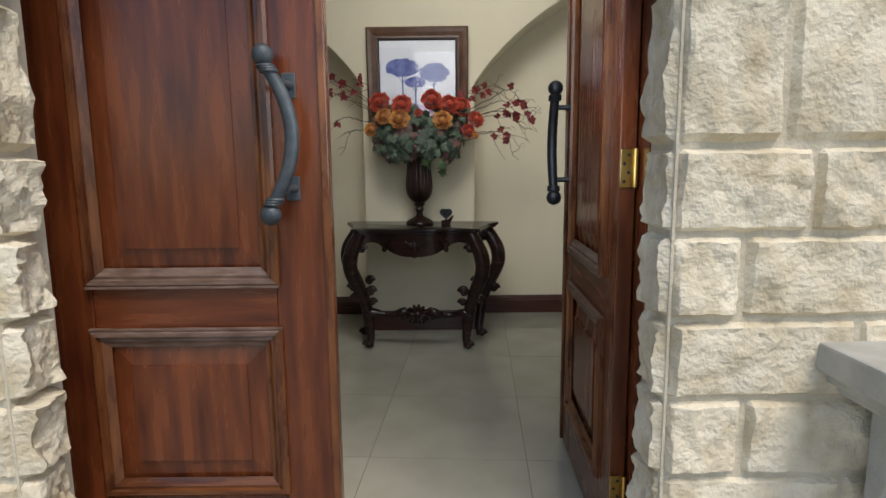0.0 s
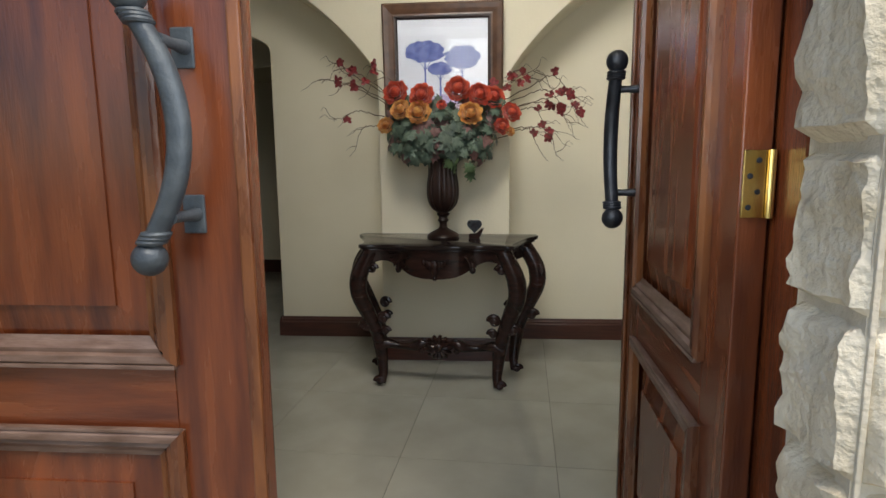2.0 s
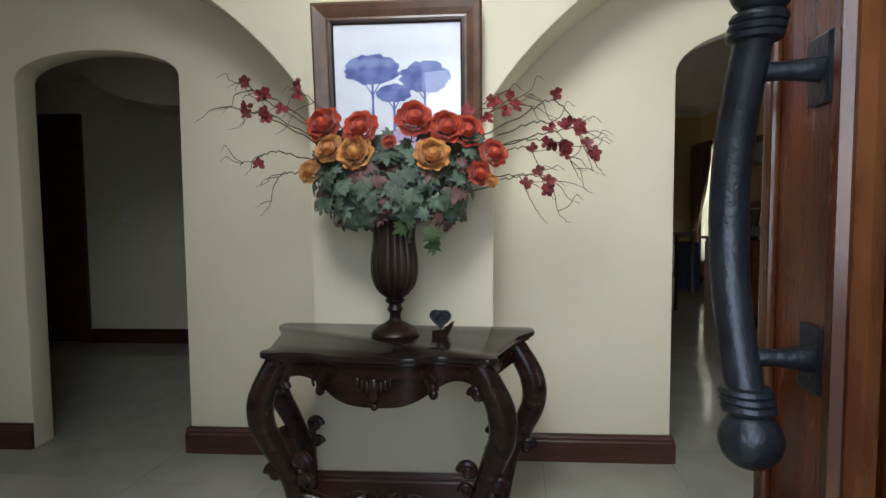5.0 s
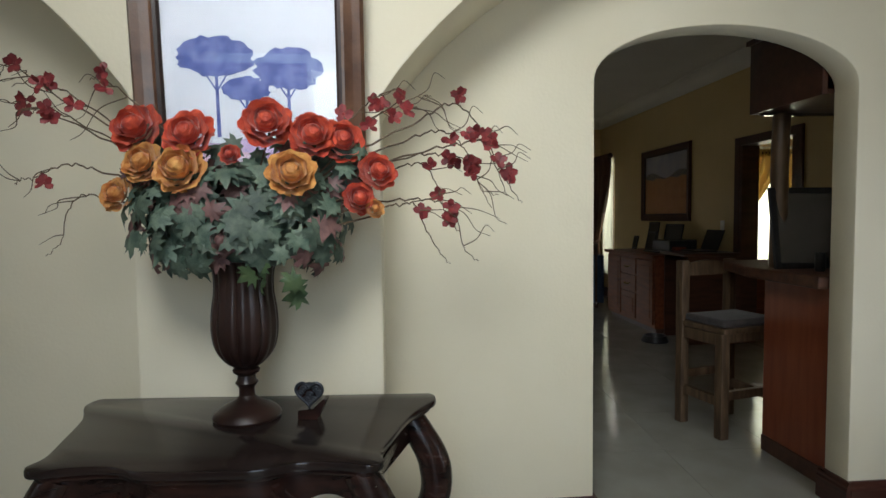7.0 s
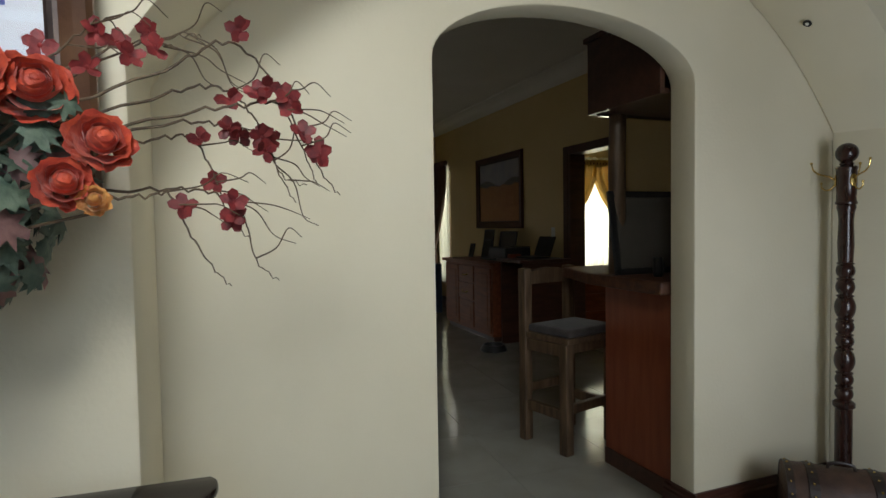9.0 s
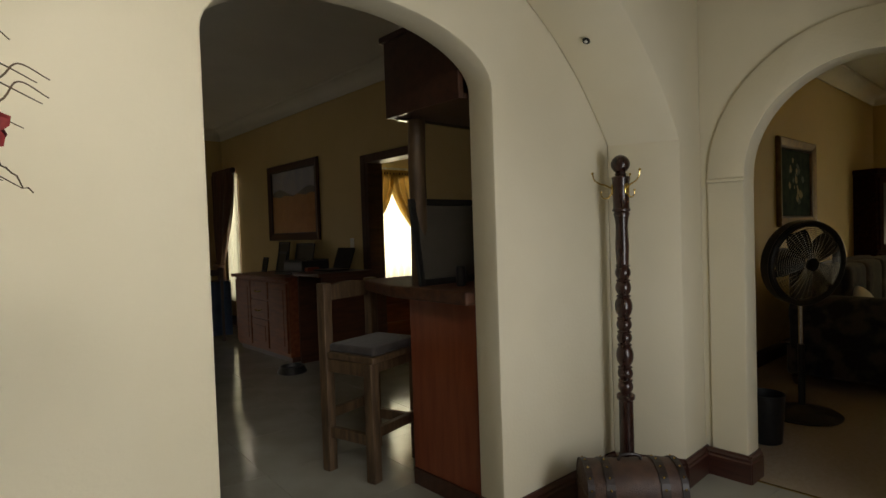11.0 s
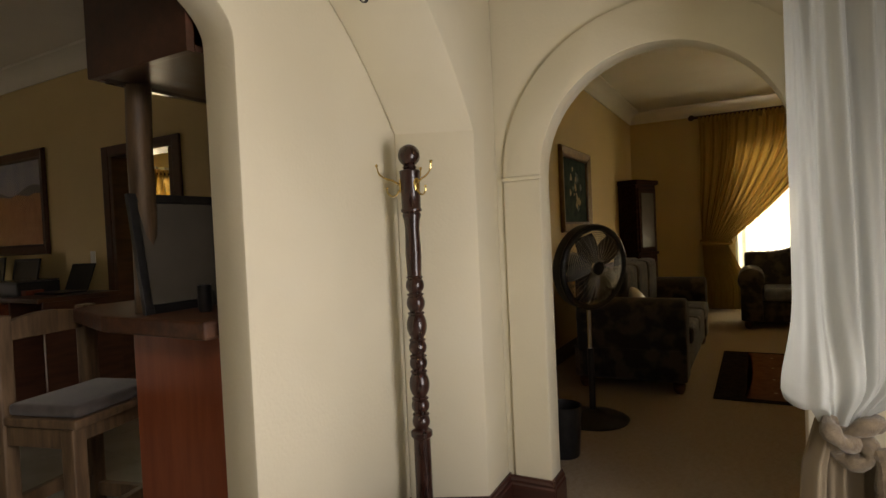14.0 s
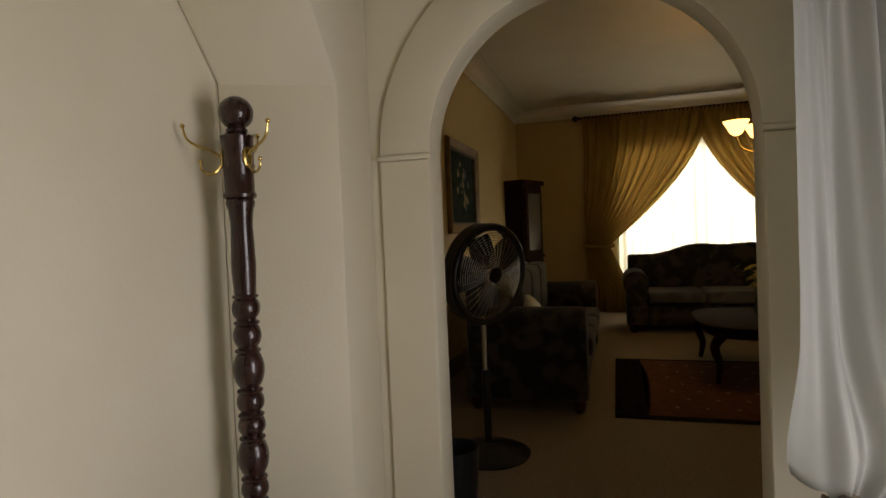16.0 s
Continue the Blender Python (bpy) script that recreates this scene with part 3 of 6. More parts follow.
def door_leaf(name, label, m, s, W=.83, H=2.12, iron=None):
    """Framed leaf from its hinge at the origin along s*x; the outside faces -y."""
    d = thing(name, label, "door", m)
    d["kind"] = "structure"
    X = lambda a, b: (min(s * a, s * b), max(s * a, s * b))
    T = .045
    for nm, a, b, z0, z1, mt in (("stile", 0, .125, .01, H, MAHOGANY), ("stile", W - .165, W, .01, H, MAHOGANY),
                                 ("rail", .125, W - .165, .01, .235, MAHOGANY_RAIL), ("rail", .125, W - .165, .735, .885, MAHOGANY_RAIL), ("rail", .125, W - .165, H - .15, H, MAHOGANY_RAIL)):
        x0, x1 = X(a, b)
        e = .0012 if nm == "rail" else 0
        part(nm, box(x0 + e, x1 - e, .0 + e, T - e, z0, z1, .003), mt, d)
    for z0, z1 in ((.235, .735), (.885, H - .15)):
        x0, x1 = X(.125, W - .165)
        raised_panel(x0 + .03, x1 - .03, z0 + .03, z1 - .03, .013, d, MAHOGANY)
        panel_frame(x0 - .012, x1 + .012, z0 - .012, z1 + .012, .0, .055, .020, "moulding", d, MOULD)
        part("moulding", box(x0 - .010, x1 + .010, -.0195, -.006, z0 - .0165 if z0 > .5 else z1 + .009, z0 - .0085 if z0 > .5 else z1 + .0165, .002), LEDGE_PALE, d, "paler edge of the moulding by the middle rail")
    x0, x1 = X(W - .022, W + .002)
    part("astragal", box(x0, x1, -.010, .0, .01, H, .004), MOULD, d, "rounded worn strip on the meeting edge")
    pull_handle(d, s * (W - .165 + .022), s * .062, 1.066, 1.522, iron, "bowed blue-grey iron pull handle with ball ends")
    return d


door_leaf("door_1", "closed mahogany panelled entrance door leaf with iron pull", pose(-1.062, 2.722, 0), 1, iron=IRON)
# Same iron pull as the closed leaf, its colour darkened for shade.
door_leaf("door_2", "open mahogany panelled entrance door leaf with iron pull", pose(.572, 2.672, 0, 0, 0, -92.5), -1, iron=IRON_BLACK_SHADED)

fr = thing("door_frame", "dark mahogany frame of the double entrance door", "door frame")
fr["kind"] = "structure"
part("jamb", box(.624, .70, 2.585, 2.74, 0, 2.2, .006), MAHOGANY, fr)
part("jamb", box(-1.15, -1.066, 2.60, 2.78, 0, 2.2, .006), MAHOGANY, fr)
part("head", box(-1.15, .70, 2.60, 2.78, 2.202, 2.29, .006), MAHOGANY_RAIL, fr)
for z in (.25, 1.20, 1.95):
    hp = part("hinge_leaf", box(.573, .606, 2.6625, 2.667, z - .052, z + .052, .001), BRASS, fr, "brass butt hinge leaf with screws")
    part("knuckle", lathe([(.0065, -.052), (.0065, .052)], 12, None, Matrix.Translation((.613, 2.660, z))), BRASS, hp, smooth=True)
    for k, dz in enumerate((-.036, -.012, .012, .036)):
        part("screw", lathe([(.0048, 0), (.004, .0012), (.001, .0016)], 8, None, pose(.589 + (.006 if k % 2 else -.006), 2.6623, z + dz, 90, 0, 0)), IRON_BLACK_SHADED, hp)
structure(part("threshold", box(-1.066, .574, 2.60, 2.76, -.10, .003, .004), SKIRT), "dark wooden door sill", "threshold")

# front wall cores behind the stone
FY = 2.43
b = box(.66, 1.1, FY + .03, 2.68, -.1, 2.9)
box(1.1, 5, FY + .03, 2.68, -.1, 2.9, bm=b)
structure(part("wall_front_east", b, MORTAR), "mortared stone front wall", "wall")
b = box(-5, -1.15, FY + .03, 2.68, -.1, 2.9)
structure(part("wall_front_west", b, MORTAR), "mortared stone front wall", "wall")
b = box(-1.15, .66, FY + .03, 2.68, 2.29, 2.62)
box(-1.5, -.5, FY + .03, 2.68, 2.9, WALL_TOP, bm=b)
box(.84, 1.0, FY + .03, 2.68, 2.9, WALL_TOP, bm=b)
box(-1.15, -.5, FY + .03, 2.68, 2.62, 2.9, bm=b)
box(-.5, .84, FY + .03, 2.68, 3.68, WALL_TOP, bm=b)
structure(part("wall_front_head", b, MORTAR), "mortared stone front wall over the door", "wall")
# Unseen fanlight, added as the opening for the high fill lamp.
fl = thing("window_6", "unseen dark framed fanlight added over the entrance door", "window")
fl["kind"] = "structure"
for a, bb, c, e in ((-.5, .84, 2.625, 2.68), (-.5, .84, 3.62, 3.68), (-.5, -.44, 2.68, 3.62), (.78, .84, 2.68, 3.62)):
    part("window_frame", box(a, bb, 2.62, 2.675, c, e, .005), MAHOGANY, fl)


# ---------------------------------------------------------------- entrance hall: console table
def scroll(c, r, turns, s, bm, th=.012, y=0.):
    """Flat spiral volute in the xz plane."""
    pts, rad = [], []
    for i in range(26):
        a = turns * 2 * math.pi * i / 25
        k = 1 - .8 * i / 25
        pts.append((c[0] + s * r * k * math.cos(a), c[1] + y, c[2] + r * k * math.sin(a)))
        rad.append(th * (1 - .4 * i / 25))
    bm = tube(pts, rad, 8, bm)
    return ball((c[0], c[1] + y, c[2]), r * .85, bm, 10, (1, min(.6, th / r), 1))


def console_table(m):
    t = thing("console_table", "black carved serpentine console table with cabriole legs", "console table", m)
    D = .25
    half = smooth_line([(0, -D - .055), (.13, -D - .05), (.22, -D - .015), (.31, -D - .02), (.385, -D - .035), (.415, -D - .005), (.405, -D + .045), (.43, -.10), (.475, .06), (.535, .17), (.54, .22), (.525, D)], 5)
    pts = [(float(x), float(y)) for x, y in half]
    outl = pts + [(-x, y) for x, y in pts[::-1][:-1]]
    top = prism(outl, lambda u, v: (u, v, .800), lambda u, v: (u, v, .822), bevel=.006)
    part("tabletop", top, TABLETOP, t, "polished black serpentine top", smooth=True)
    inset = [(x * .965, y * .965 + .003) for x, y in outl]
    part("edge_moulding", prism(inset, lambda u, v: (u, v, .785), lambda u, v: (u, v, .7995), bevel=.004), EBONY, t, smooth=True)

    def low(u):
        """Scalloped lower edge of the apron."""
        a = abs(u)
        return .70 - (.058 * (1 - (a / .2) ** 2.6) if a < .2 else 0) + (.034 * math.sin(math.pi * min(1, (a - .2) / .17)) if .2 < a < .37 else 0)

    b = bmesh.new()
    front = [p for p in pts if p[1] < -D + .03]
    xs = [-x for x, _ in front[::-1]] + [x for x, _ in front[1:]]
    ys = [y for _, y in front[::-1]] + [y for _, y in front[1:]]
    rows = []
    for x, y in zip(xs, ys):
        x, y = x * .93, y + .028
        rows.append([b.verts.new(p) for p in ((x, y, .7845), (x, y, low(x)), (x, y + .022, low(x)), (x, y + .022, .7845))])
    for p, q in zip(rows, rows[1:]):
        for i in range(4):
            b.faces.new((p[i], p[(i + 1) % 4], q[(i + 1) % 4], q[i]))
    b.faces.new(rows[0]); b.faces.new(rows[-1])
    part("apron", b, EBONY, t, smooth=True, angle=35)
    for s in (-1, 1):
        b = prism([(-.20, .70), (-.1, .715), (.05, .735), (.18, .70), (.2, .7845), (-.2, .7845)], lambda u, v: (s * (.40 + .06 * max(0, u + .05) / .2), u, v), lambda u, v: (s * (.38 + .06 * max(0, u + .05) / .2), u, v))
        part("side_apron", b, EBONY, t)
        part("carved_drop", ball((s * .198, -D - .006, .690), .017, ball((s * .198, -D - .006, .712), .014, None, 12, (1, .8, 1.4)), 12, (1, .9, 1.1)), EBONY, t, smooth=True)
        part("carved_scroll", scroll((s * .345, -D + .005, .690), .026, 1.3, -s, None, .014), EBONY, t, smooth=True)
        b = tube(smooth_line([(s * .16, -D - .035, .765), (s * .185, -D - .036, .73), (s * .19, -D - .03, .70)], 5), .006, 6)
        tube(smooth_line([(s * .19, -D - .03, .765), (s * .215, -D - .028, .735), (s * .215, -D - .02, .71)], 5), .005, 6, b)
        part("carved_rib", b, EBONY, t, smooth=True)
    # acanthus in the middle of the apron
    b = ball((0, -D - .035, .705), .030, None, 12, (.7, .5, 1.5))
    for s in (-1, 1):
        for k in range(3):
            ball((s * (.024 + .016 * k), -D - .032, .712 + .010 * k), .018, b, 10, (.55, .5, 1.5 - .25 * k))
    ball((0, -D - .03, .648), .014, b, 10)
    part("carved_leaf", b, EBONY, t, smooth=True)
    # legs
    for s in (-1, 1):
        for front in (True, False):
            y0 = -D + .01 if front else D - .06
            k = .915 if front else 1.15
            dy = .15 if front else -.03
            line = smooth_line([(s * .385 * k, y0, .790), (s * .42 * k, y0 - .012, .73), (s * .462 * k, y0 - .024, .64), (s * .468 * k, y0 - .02, .54), (s * .43 * k, y0 - .0, .43), (s * .392 * k, y0 + .012, .33), (s * .370 * k, y0 + .010, .25), (s * .358 * k, y0 - .005, .15), (s * .352 * k, y0 - .03, .07), (s * .362 * k, y0 - .05, .024)], 5)
            line = [q + np.array([0, dy * (.79 - q[2]), 0]) for q in line]
            n = len(line)
            rad = [np.interp(i / (n - 1), [0, .1, .25, .42, .55, .68, .82, .92, 1], [.040, .045, .050, .045, .038, .040, .030, .025, .029]) for i in range(n)]
            lg = part("leg", tube(line, rad, 12, None, .8), EBONY, t, "carved cabriole leg with scroll foot", smooth=True)
            for c, rr, tn, sg, th in (((s * .372 * k, y0 - .055 + dy * .76, .034), .024, 1.2, s, .014), ((s * .335 * k, y0 - .005 + dy * .39, .40), .030, 1.4, -s, .016),
                                      ((s * .325 * k, y0 - .005 + dy * .45, .325), .024, 1.2, -s, .013), ((s * .445 * k, y0 - .005 + dy * .43, .35), .031, 1.3, s, .016)):
                part("scroll", scroll(c, rr, tn, sg, None, th), EBONY, lg, smooth=True)
            for q in range(9):
                i = int(n * (.12 + .045 * q))
                p = line[i]
                part("carved_leaf", ball((p[0] + s * .004, p[1] - rad[i] * .62, p[2]), .014, None, 8, (1.3, .6, .75)), EBONY, lg, smooth=True)
    # stretcher with a carved shell
    for s in (-1, 1):
        line = smooth_line([(s * .36, -D + .085 + .01, .225), (s * .30, -D + .085 + .02, .245), (s * .22, -D + .085 + .02, .232), (s * .14, -D + .085 + .015, .236), (s * .09, -D + .085 + .012, .255), (s * .05, -D + .085 + .01, .25)], 5)
        part("stretcher", tube(line, [.026 + .007 * math.sin(i * .45) for i in range(len(line))], 10), EBONY, t, smooth=True)
        part("scroll", scroll((s * .085, -D + .085, .262), .022, 1.3, s, None, .010), EBONY, t, smooth=True)
        part("scroll", scroll((s * .10, -D + .085, .215), .018, 1.2, s, None, .009), EBONY, t, smooth=True)
    b = ball((0, -D + .070, .238), .030, None, 12, (1, .7, 1))
    for i in range(13):
        a = math.pi * 2 * i / 13
        tube([(.018 * math.cos(a), -D + .066, .238 + .018 * math.sin(a)), (.048 * math.cos(a), -D + .070, .238 + .050 * math.sin(a)), (.076 * math.cos(a), -D + .086, .238 + .066 * math.sin(a))], [.008, .015, .010], 7, b)
    part("rosette", b, EBONY, t, smooth=True)
    return t


TABLE = pose(-.075, 4.945, 0, 0, 0, -4.0)
console_table(TABLE)
TOP = .8225

vase_m = pose(-.072, 5.00, TOP)
vase = thing("vase", "dark brown fluted urn vase on a turned foot", "vase", vase_m)
part("foot", lathe([(.02, 0), (.092, .0), (.095, .008), (.090, .018), (.075, .030), (.045, .045), (.028, .055), (.022, .064)], 32), VASE, vase, smooth=True)
part("stem", lathe([(.022, .0642), (.021, .085), (.028, .095), (.032, .101), (.026, .109), (.024, .122), (.036, .131), (.038, .138), (.030, .145)], 28), VASE, vase, smooth=True)
prof = smooth_line([(.030, .1452), (.058, .165), (.082, .20), (.092, .25), (.090, .31), (.083, .36), (.083, .41), (.092, .45)], 5)
part("bowl", lathe([(float(r), float(z)) for r, z in prof], 72, None, None, 16, .10, (.16, .46)), VASE, vase, smooth=True, angle=60)


# heart ornament
def heart(m):
    h = thing("heart_ornament", "small pierced black metal heart on a wooden wedge", "ornament", m)
    part("base", prism([(-.030, 0), (.026, 0), (.052, .056), (.044, .060), (.012, .030), (-.030, .026)], lambda u, v: (u, -.016, v), lambda u, v: (u, .024, v), bevel=.002), EBONY, h, "dark wooden wedge")
    pts, n = [], 40
    for i in range(n):
        a = 2 * math.pi * i / n
        pts.append((.0024 * 16 * math.sin(a) ** 3, .072 + .0024 * (13 * math.cos(a) - 5 * math.cos(2 * a) - 2 * math.cos(3 * a) - math.cos(4 * a))))
    part("plate", prism([(x * .92, .072 + (z - .072) * .92) for x, z in pts], lambda u, v: (u, .004, v), lambda u, v: (u, .010, v)), EBONY, h)
    rim = tube([(x, 0, z) for x, z in pts + pts[:1]], .0045, 8)
    part("rim", rim, IRON_BLACK_SHADED, h, smooth=True)
    b = None
    for c in ((-.018, .082), (.018, .082), (0, .066), (-.010, .052), (.010, .052), (0, .092), (-.027, .070), (.027, .070), (0, .042)):
        b = scroll((c[0], 0, c[1]), .010, 1.2, 1, b, .004) if b else scroll((c[0], 0, c[1]), .010, 1.2, 1, None, .004)
    part("filigree", b, IRON_BLACK_SHADED, h, smooth=True)


heart(pose(.108, 4.965, TOP, 0, 0, -8))


# flower arrangement
def leaf_mesh(b, m, size, r):
    """Lobed leaf with a bent blade."""
    lobes = [(0, -.42), (.14, -.30), (.40, -.42), (.30, -.16), (.46, -.10), (.58, .08), (.34, .08), (.40, .36), (.20, .22), (.12, .40), (0, .62)]
    pts = lobes + [(-x, y) for x, y in lobes[1:-1][::-1]]
    c = b.verts.new(m @ Vector((0, 0, .05 * size)))
    ring = [b.verts.new(m @ Vector((x * size * r.uniform(.9, 1.1), y * size, -.42 * size * (x * x + y * y) + r.uniform(-.04, .04) * size))) for x, y in pts]
    for i in range(len(ring)):
        b.faces.new((c, ring[i], ring[(i + 1) % len(ring)]))


def facing(p, n, spin):
    q = Vector(n).normalized().to_track_quat('Z', 'Y').to_matrix().to_4x4()
    return Matrix.Translation(p) @ q @ Matrix.Rotation(spin, 4, 'Z')


def rose(parent, p, n, size, material, r, label):
    """Cupped petals in closing whorls, ruffled at the rim."""
    b = bmesh.new()
    M = facing(p, n, r.uniform(0, 6))
    for k, (cnt, R, open_to) in enumerate(((3, .12, 158), (3, .19, 146), (4, .27, 132), (5, .35, 116), (6, .45, 100), (7, .55, 84))):
        for i in range(cnt):
            a0 = 2 * math.pi * (i + .4 * k) / cnt + r.uniform(-.22, .22)
            half = math.pi / cnt * r.uniform(1.2, 1.5)
            far = radians(open_to + r.uniform(-9, 7))
            lean = r.uniform(-.02, .05)
            rows = []
            for v in range(6):
                row = []
                for u in range(7):
                    s, t = (u / 6 - .5) * 2, v / 5
                    ph = radians(28) + (far - radians(28)) * t * (1 - .13 * s * s * t)
                    rr = R * (1 + lean + (.26 * t ** 4) - .06 * s * s * t + .10 * math.sin(4.5 * s + k * 2 + i * 1.7) * t ** 3)
                    th = a0 + s * half * (.35 + .65 * math.sin(min(1.4, t * 1.9)))
                    row.append(b.verts.new(M @ (Vector((rr * math.sin(ph) * math.cos(th), rr * math.sin(ph) * math.sin(th), -rr * math.cos(ph) * .72 + .05 * R * math.sin(6 * s + i + k) * t ** 3 + (.55 - R) * .45)) * size)))
                rows.append(row)
            for v in range(5):
                for u in range(6):
                    b.faces.new((rows[v][u], rows[v][u + 1], rows[v + 1][u + 1], rows[v + 1][u]))
    ball(p, .30 * size, b, 10)
    return part("rose", b, material, parent, label, smooth=True, angle=180)


def bouquet(m):
    f = thing("flower_arrangement", "artificial bouquet of red and amber roses with ivy and twigs", "flowers", m)
    r = random.Random(5)
    # foliage: a wide low mound that hangs over the rim
    for count, material, nm, size, lab in ((330, LEAF, "ivy_leaf", (.056, .094), "faded green lobed ivy leaf"), (64, LEAF_PURPLE, "ivy_leaf", (.06, .095), "purple brown ivy leaf"), (5, LEAF_LIME, "ivy_leaf", (.06, .085), "bright green leaf")):
        for i in range(count):
            a = r.uniform(0, 2 * math.pi)
            e = r.uniform(-.8, .8)
            k = r.uniform(.70, 1.10)
            d = Vector((math.cos(a) * math.cos(e) * .29, math.sin(a) * math.cos(e) * .17, math.sin(e) * .19)) * k
            p = Vector((.0, 0, .115)) + d
            if material is LEAF_LIME:
                p = Vector((r.uniform(.04, .17), -.10 + r.uniform(-.03, .03), r.uniform(-.10, -.02)))
            n = Vector((d.x + r.uniform(-.12, .12), d.y * 1.6 - .10, d.z + .06 + r.uniform(-.10, .14)))
            b = bmesh.new()
            leaf_mesh(b, facing(p, n, r.uniform(0, 6.28)), r.uniform(*size), r)
            part(nm, b, material, f, lab if material is not LEAF else "", smooth=True, angle=180)
    # leaves that fill the gaps behind the blooms
    for i in range(80):
        u = r.uniform(-.30, .36)
        p = Vector((u, r.uniform(-.06, .05), r.uniform(.17, .33 - .25 * u * u)))
        b = bmesh.new()
        leaf_mesh(b, facing(p, (u * .8 + r.uniform(-.3, .3), -.8, .35 + r.uniform(-.3, .3)), r.uniform(0, 6.28)), r.uniform(.055, .085), r)
        part("ivy_leaf", b, LEAF if i % 4 else LEAF_PURPLE, f, smooth=True, angle=180)
    b = ball((0, 0, .07), .13, None, 14, (1.35, .8, .85))
    part("moss", b, LEAF, f, smooth=True)
    tube_b = lathe([(.06, -.06), (.08, .03)], 12)
    part("stem_bundle", tube_b, TWIG, f)
    for x, y, z, s, mt in ((-.295, -.07, .375, .128, ROSE_RED), (-.135, -.12, .35, .125, ROSE_RED), (.075, -.10, .385, .128, ROSE_RED), (.200, -.09, .352, .118, ROSE_RED), (.283, -.05, .342, .118, ROSE_RED), (.385, -.05, .25, .10, ROSE_RED),
                           (-.262, -.11, .272, .104, ROSE_GOLD), (-.150, -.15, .252, .122, ROSE_GOLD), (.150, -.15, .240, .118, ROSE_GOLD), (-.357, -.06, .187, .09, ROSE_GOLD), (-.017, -.14, .29, .05, ROSE_RED), (.33, -.08, .17, .085, ROSE_RED), (.375, -.08, .14, .05, ROSE_GOLD), (-.04, -.16, .055, .075, LEAF_PURPLE)):
        x, z = x * .94 + .024, (z - .115) * .94 + .115
        s *= .92
        rose(f, (x, y, z), (x * .8, -.75, .30 if mt is not LEAF_PURPLE else -.05), s * .88, mt, r, {"red_rose": "deep red silk rose", "amber_rose": "amber silk rose"}.get(mt.name, "dusty purple bloom"))
        part("stem", tube(smooth_line([(0, 0, .0), (x * .5, y * .5, z * .5), (x, y + .04, z - .02)], 4), .003, 5), TWIG, f)
    # long twigs with small dark red blossoms
    sprays = [(-.64, .50, 0, 3), (-.74, .45, 0, 2), (-.58, .40, 0, 2), (-.56, .26, .05, 1), (-.46, .18, .16, 0), (-.46, .52, 0, 2), (-.60, .47, 0, 2),
              (.58, .47, 0, 2), (.68, .41, .22, 3), (.72, .32, .16, 5), (.66, .30, .12, 4), (.60, .16, .17, 3), (.50, .15, .16, 1), (.52, .42, 0, 3), (.64, .36, .20, 3), (.55, .26, .18, 2), (.44, .44, 0, 2)]
    for xe, ze, droop, nb in sprays:
        tw = new("twig_spray")
        tw.parent = f
        s = 1 if xe > 0 else -1
        yy = r.uniform(-.03, .10)
        xe *= .95
        pts = [(s * .05, 0, .06), (xe * .42, yy * .6, .07 + ze * .48), (xe * .74, yy, .03 + ze * .84), (xe * .92, yy + r.uniform(-.02, .02), ze + .01), (xe, yy, ze)]
        if droop:
            pts += [(xe + s * .045, yy - .01, ze - droop * .35), (xe + s * .075, yy, ze - droop * .8), (xe + s * .115, yy, ze - droop * 1.1)]
        pts = [tuple(c + (r.uniform(-.012, .012) if i > 1 else 0) for c in p) for i, p in enumerate(pts)]
        line = smooth_line(pts, 7)
        n = len(line)
        line = [q + np.array([0, 0, .0035 * math.sin(i * 1.7) + .0025 * math.sin(i * 2.9)]) for i, q in enumerate(line)]
        part("twig", tube(line, [.0034 * (1 - .72 * i / n) for i in range(n)], 6), TWIG, tw)
        for j in range(3):
            i0 = int(n * r.uniform(.45, .9))
            p = line[i0]
            dx, dz = s * r.uniform(.06, .15), r.uniform(-.12, .09)
            sub = smooth_line([p, p + np.array([dx * .5, r.uniform(-.03, .03), dz * .3]), p + np.array([dx * .75, r.uniform(-.03, .03), dz * .9]), p + np.array([dx * 1.1, 0, dz * .9 - .02])], 6)
            part("twiglet", tube(sub, [.0019 * (1 - .6 * i / len(sub)) for i in range(len(sub))], 5), TWIG, tw)
        for j in range(nb):
            i0 = int(n * r.uniform(.46, .80))
            p = Vector(line[i0]) + Vector((r.uniform(-.015, .015), r.uniform(-.025, .01), r.uniform(-.025, .025)))
            b = bmesh.new()
            for q in range(5):
                a = q * 2 * math.pi / 5 + r.uniform(-.2, .2)
                mm = facing(p, (r.uniform(-.5, .5), -.7, r.uniform(-.4, .5)), a)
                vs = [b.verts.new(mm @ Vector(c)) for c in ((0, 0, 0), (.010, .010, .005), (.010, .020, .010), (0, .027, .011), (-.010, .020, .010), (-.010, .010, .005))]
                b.faces.new(vs)
            ball(p, .005, b, 6)
            part("blossom", b, BERRY, tw, "small dark red blossom")
    return f


bouquet(vase_m @ pose(0, 0, .455))


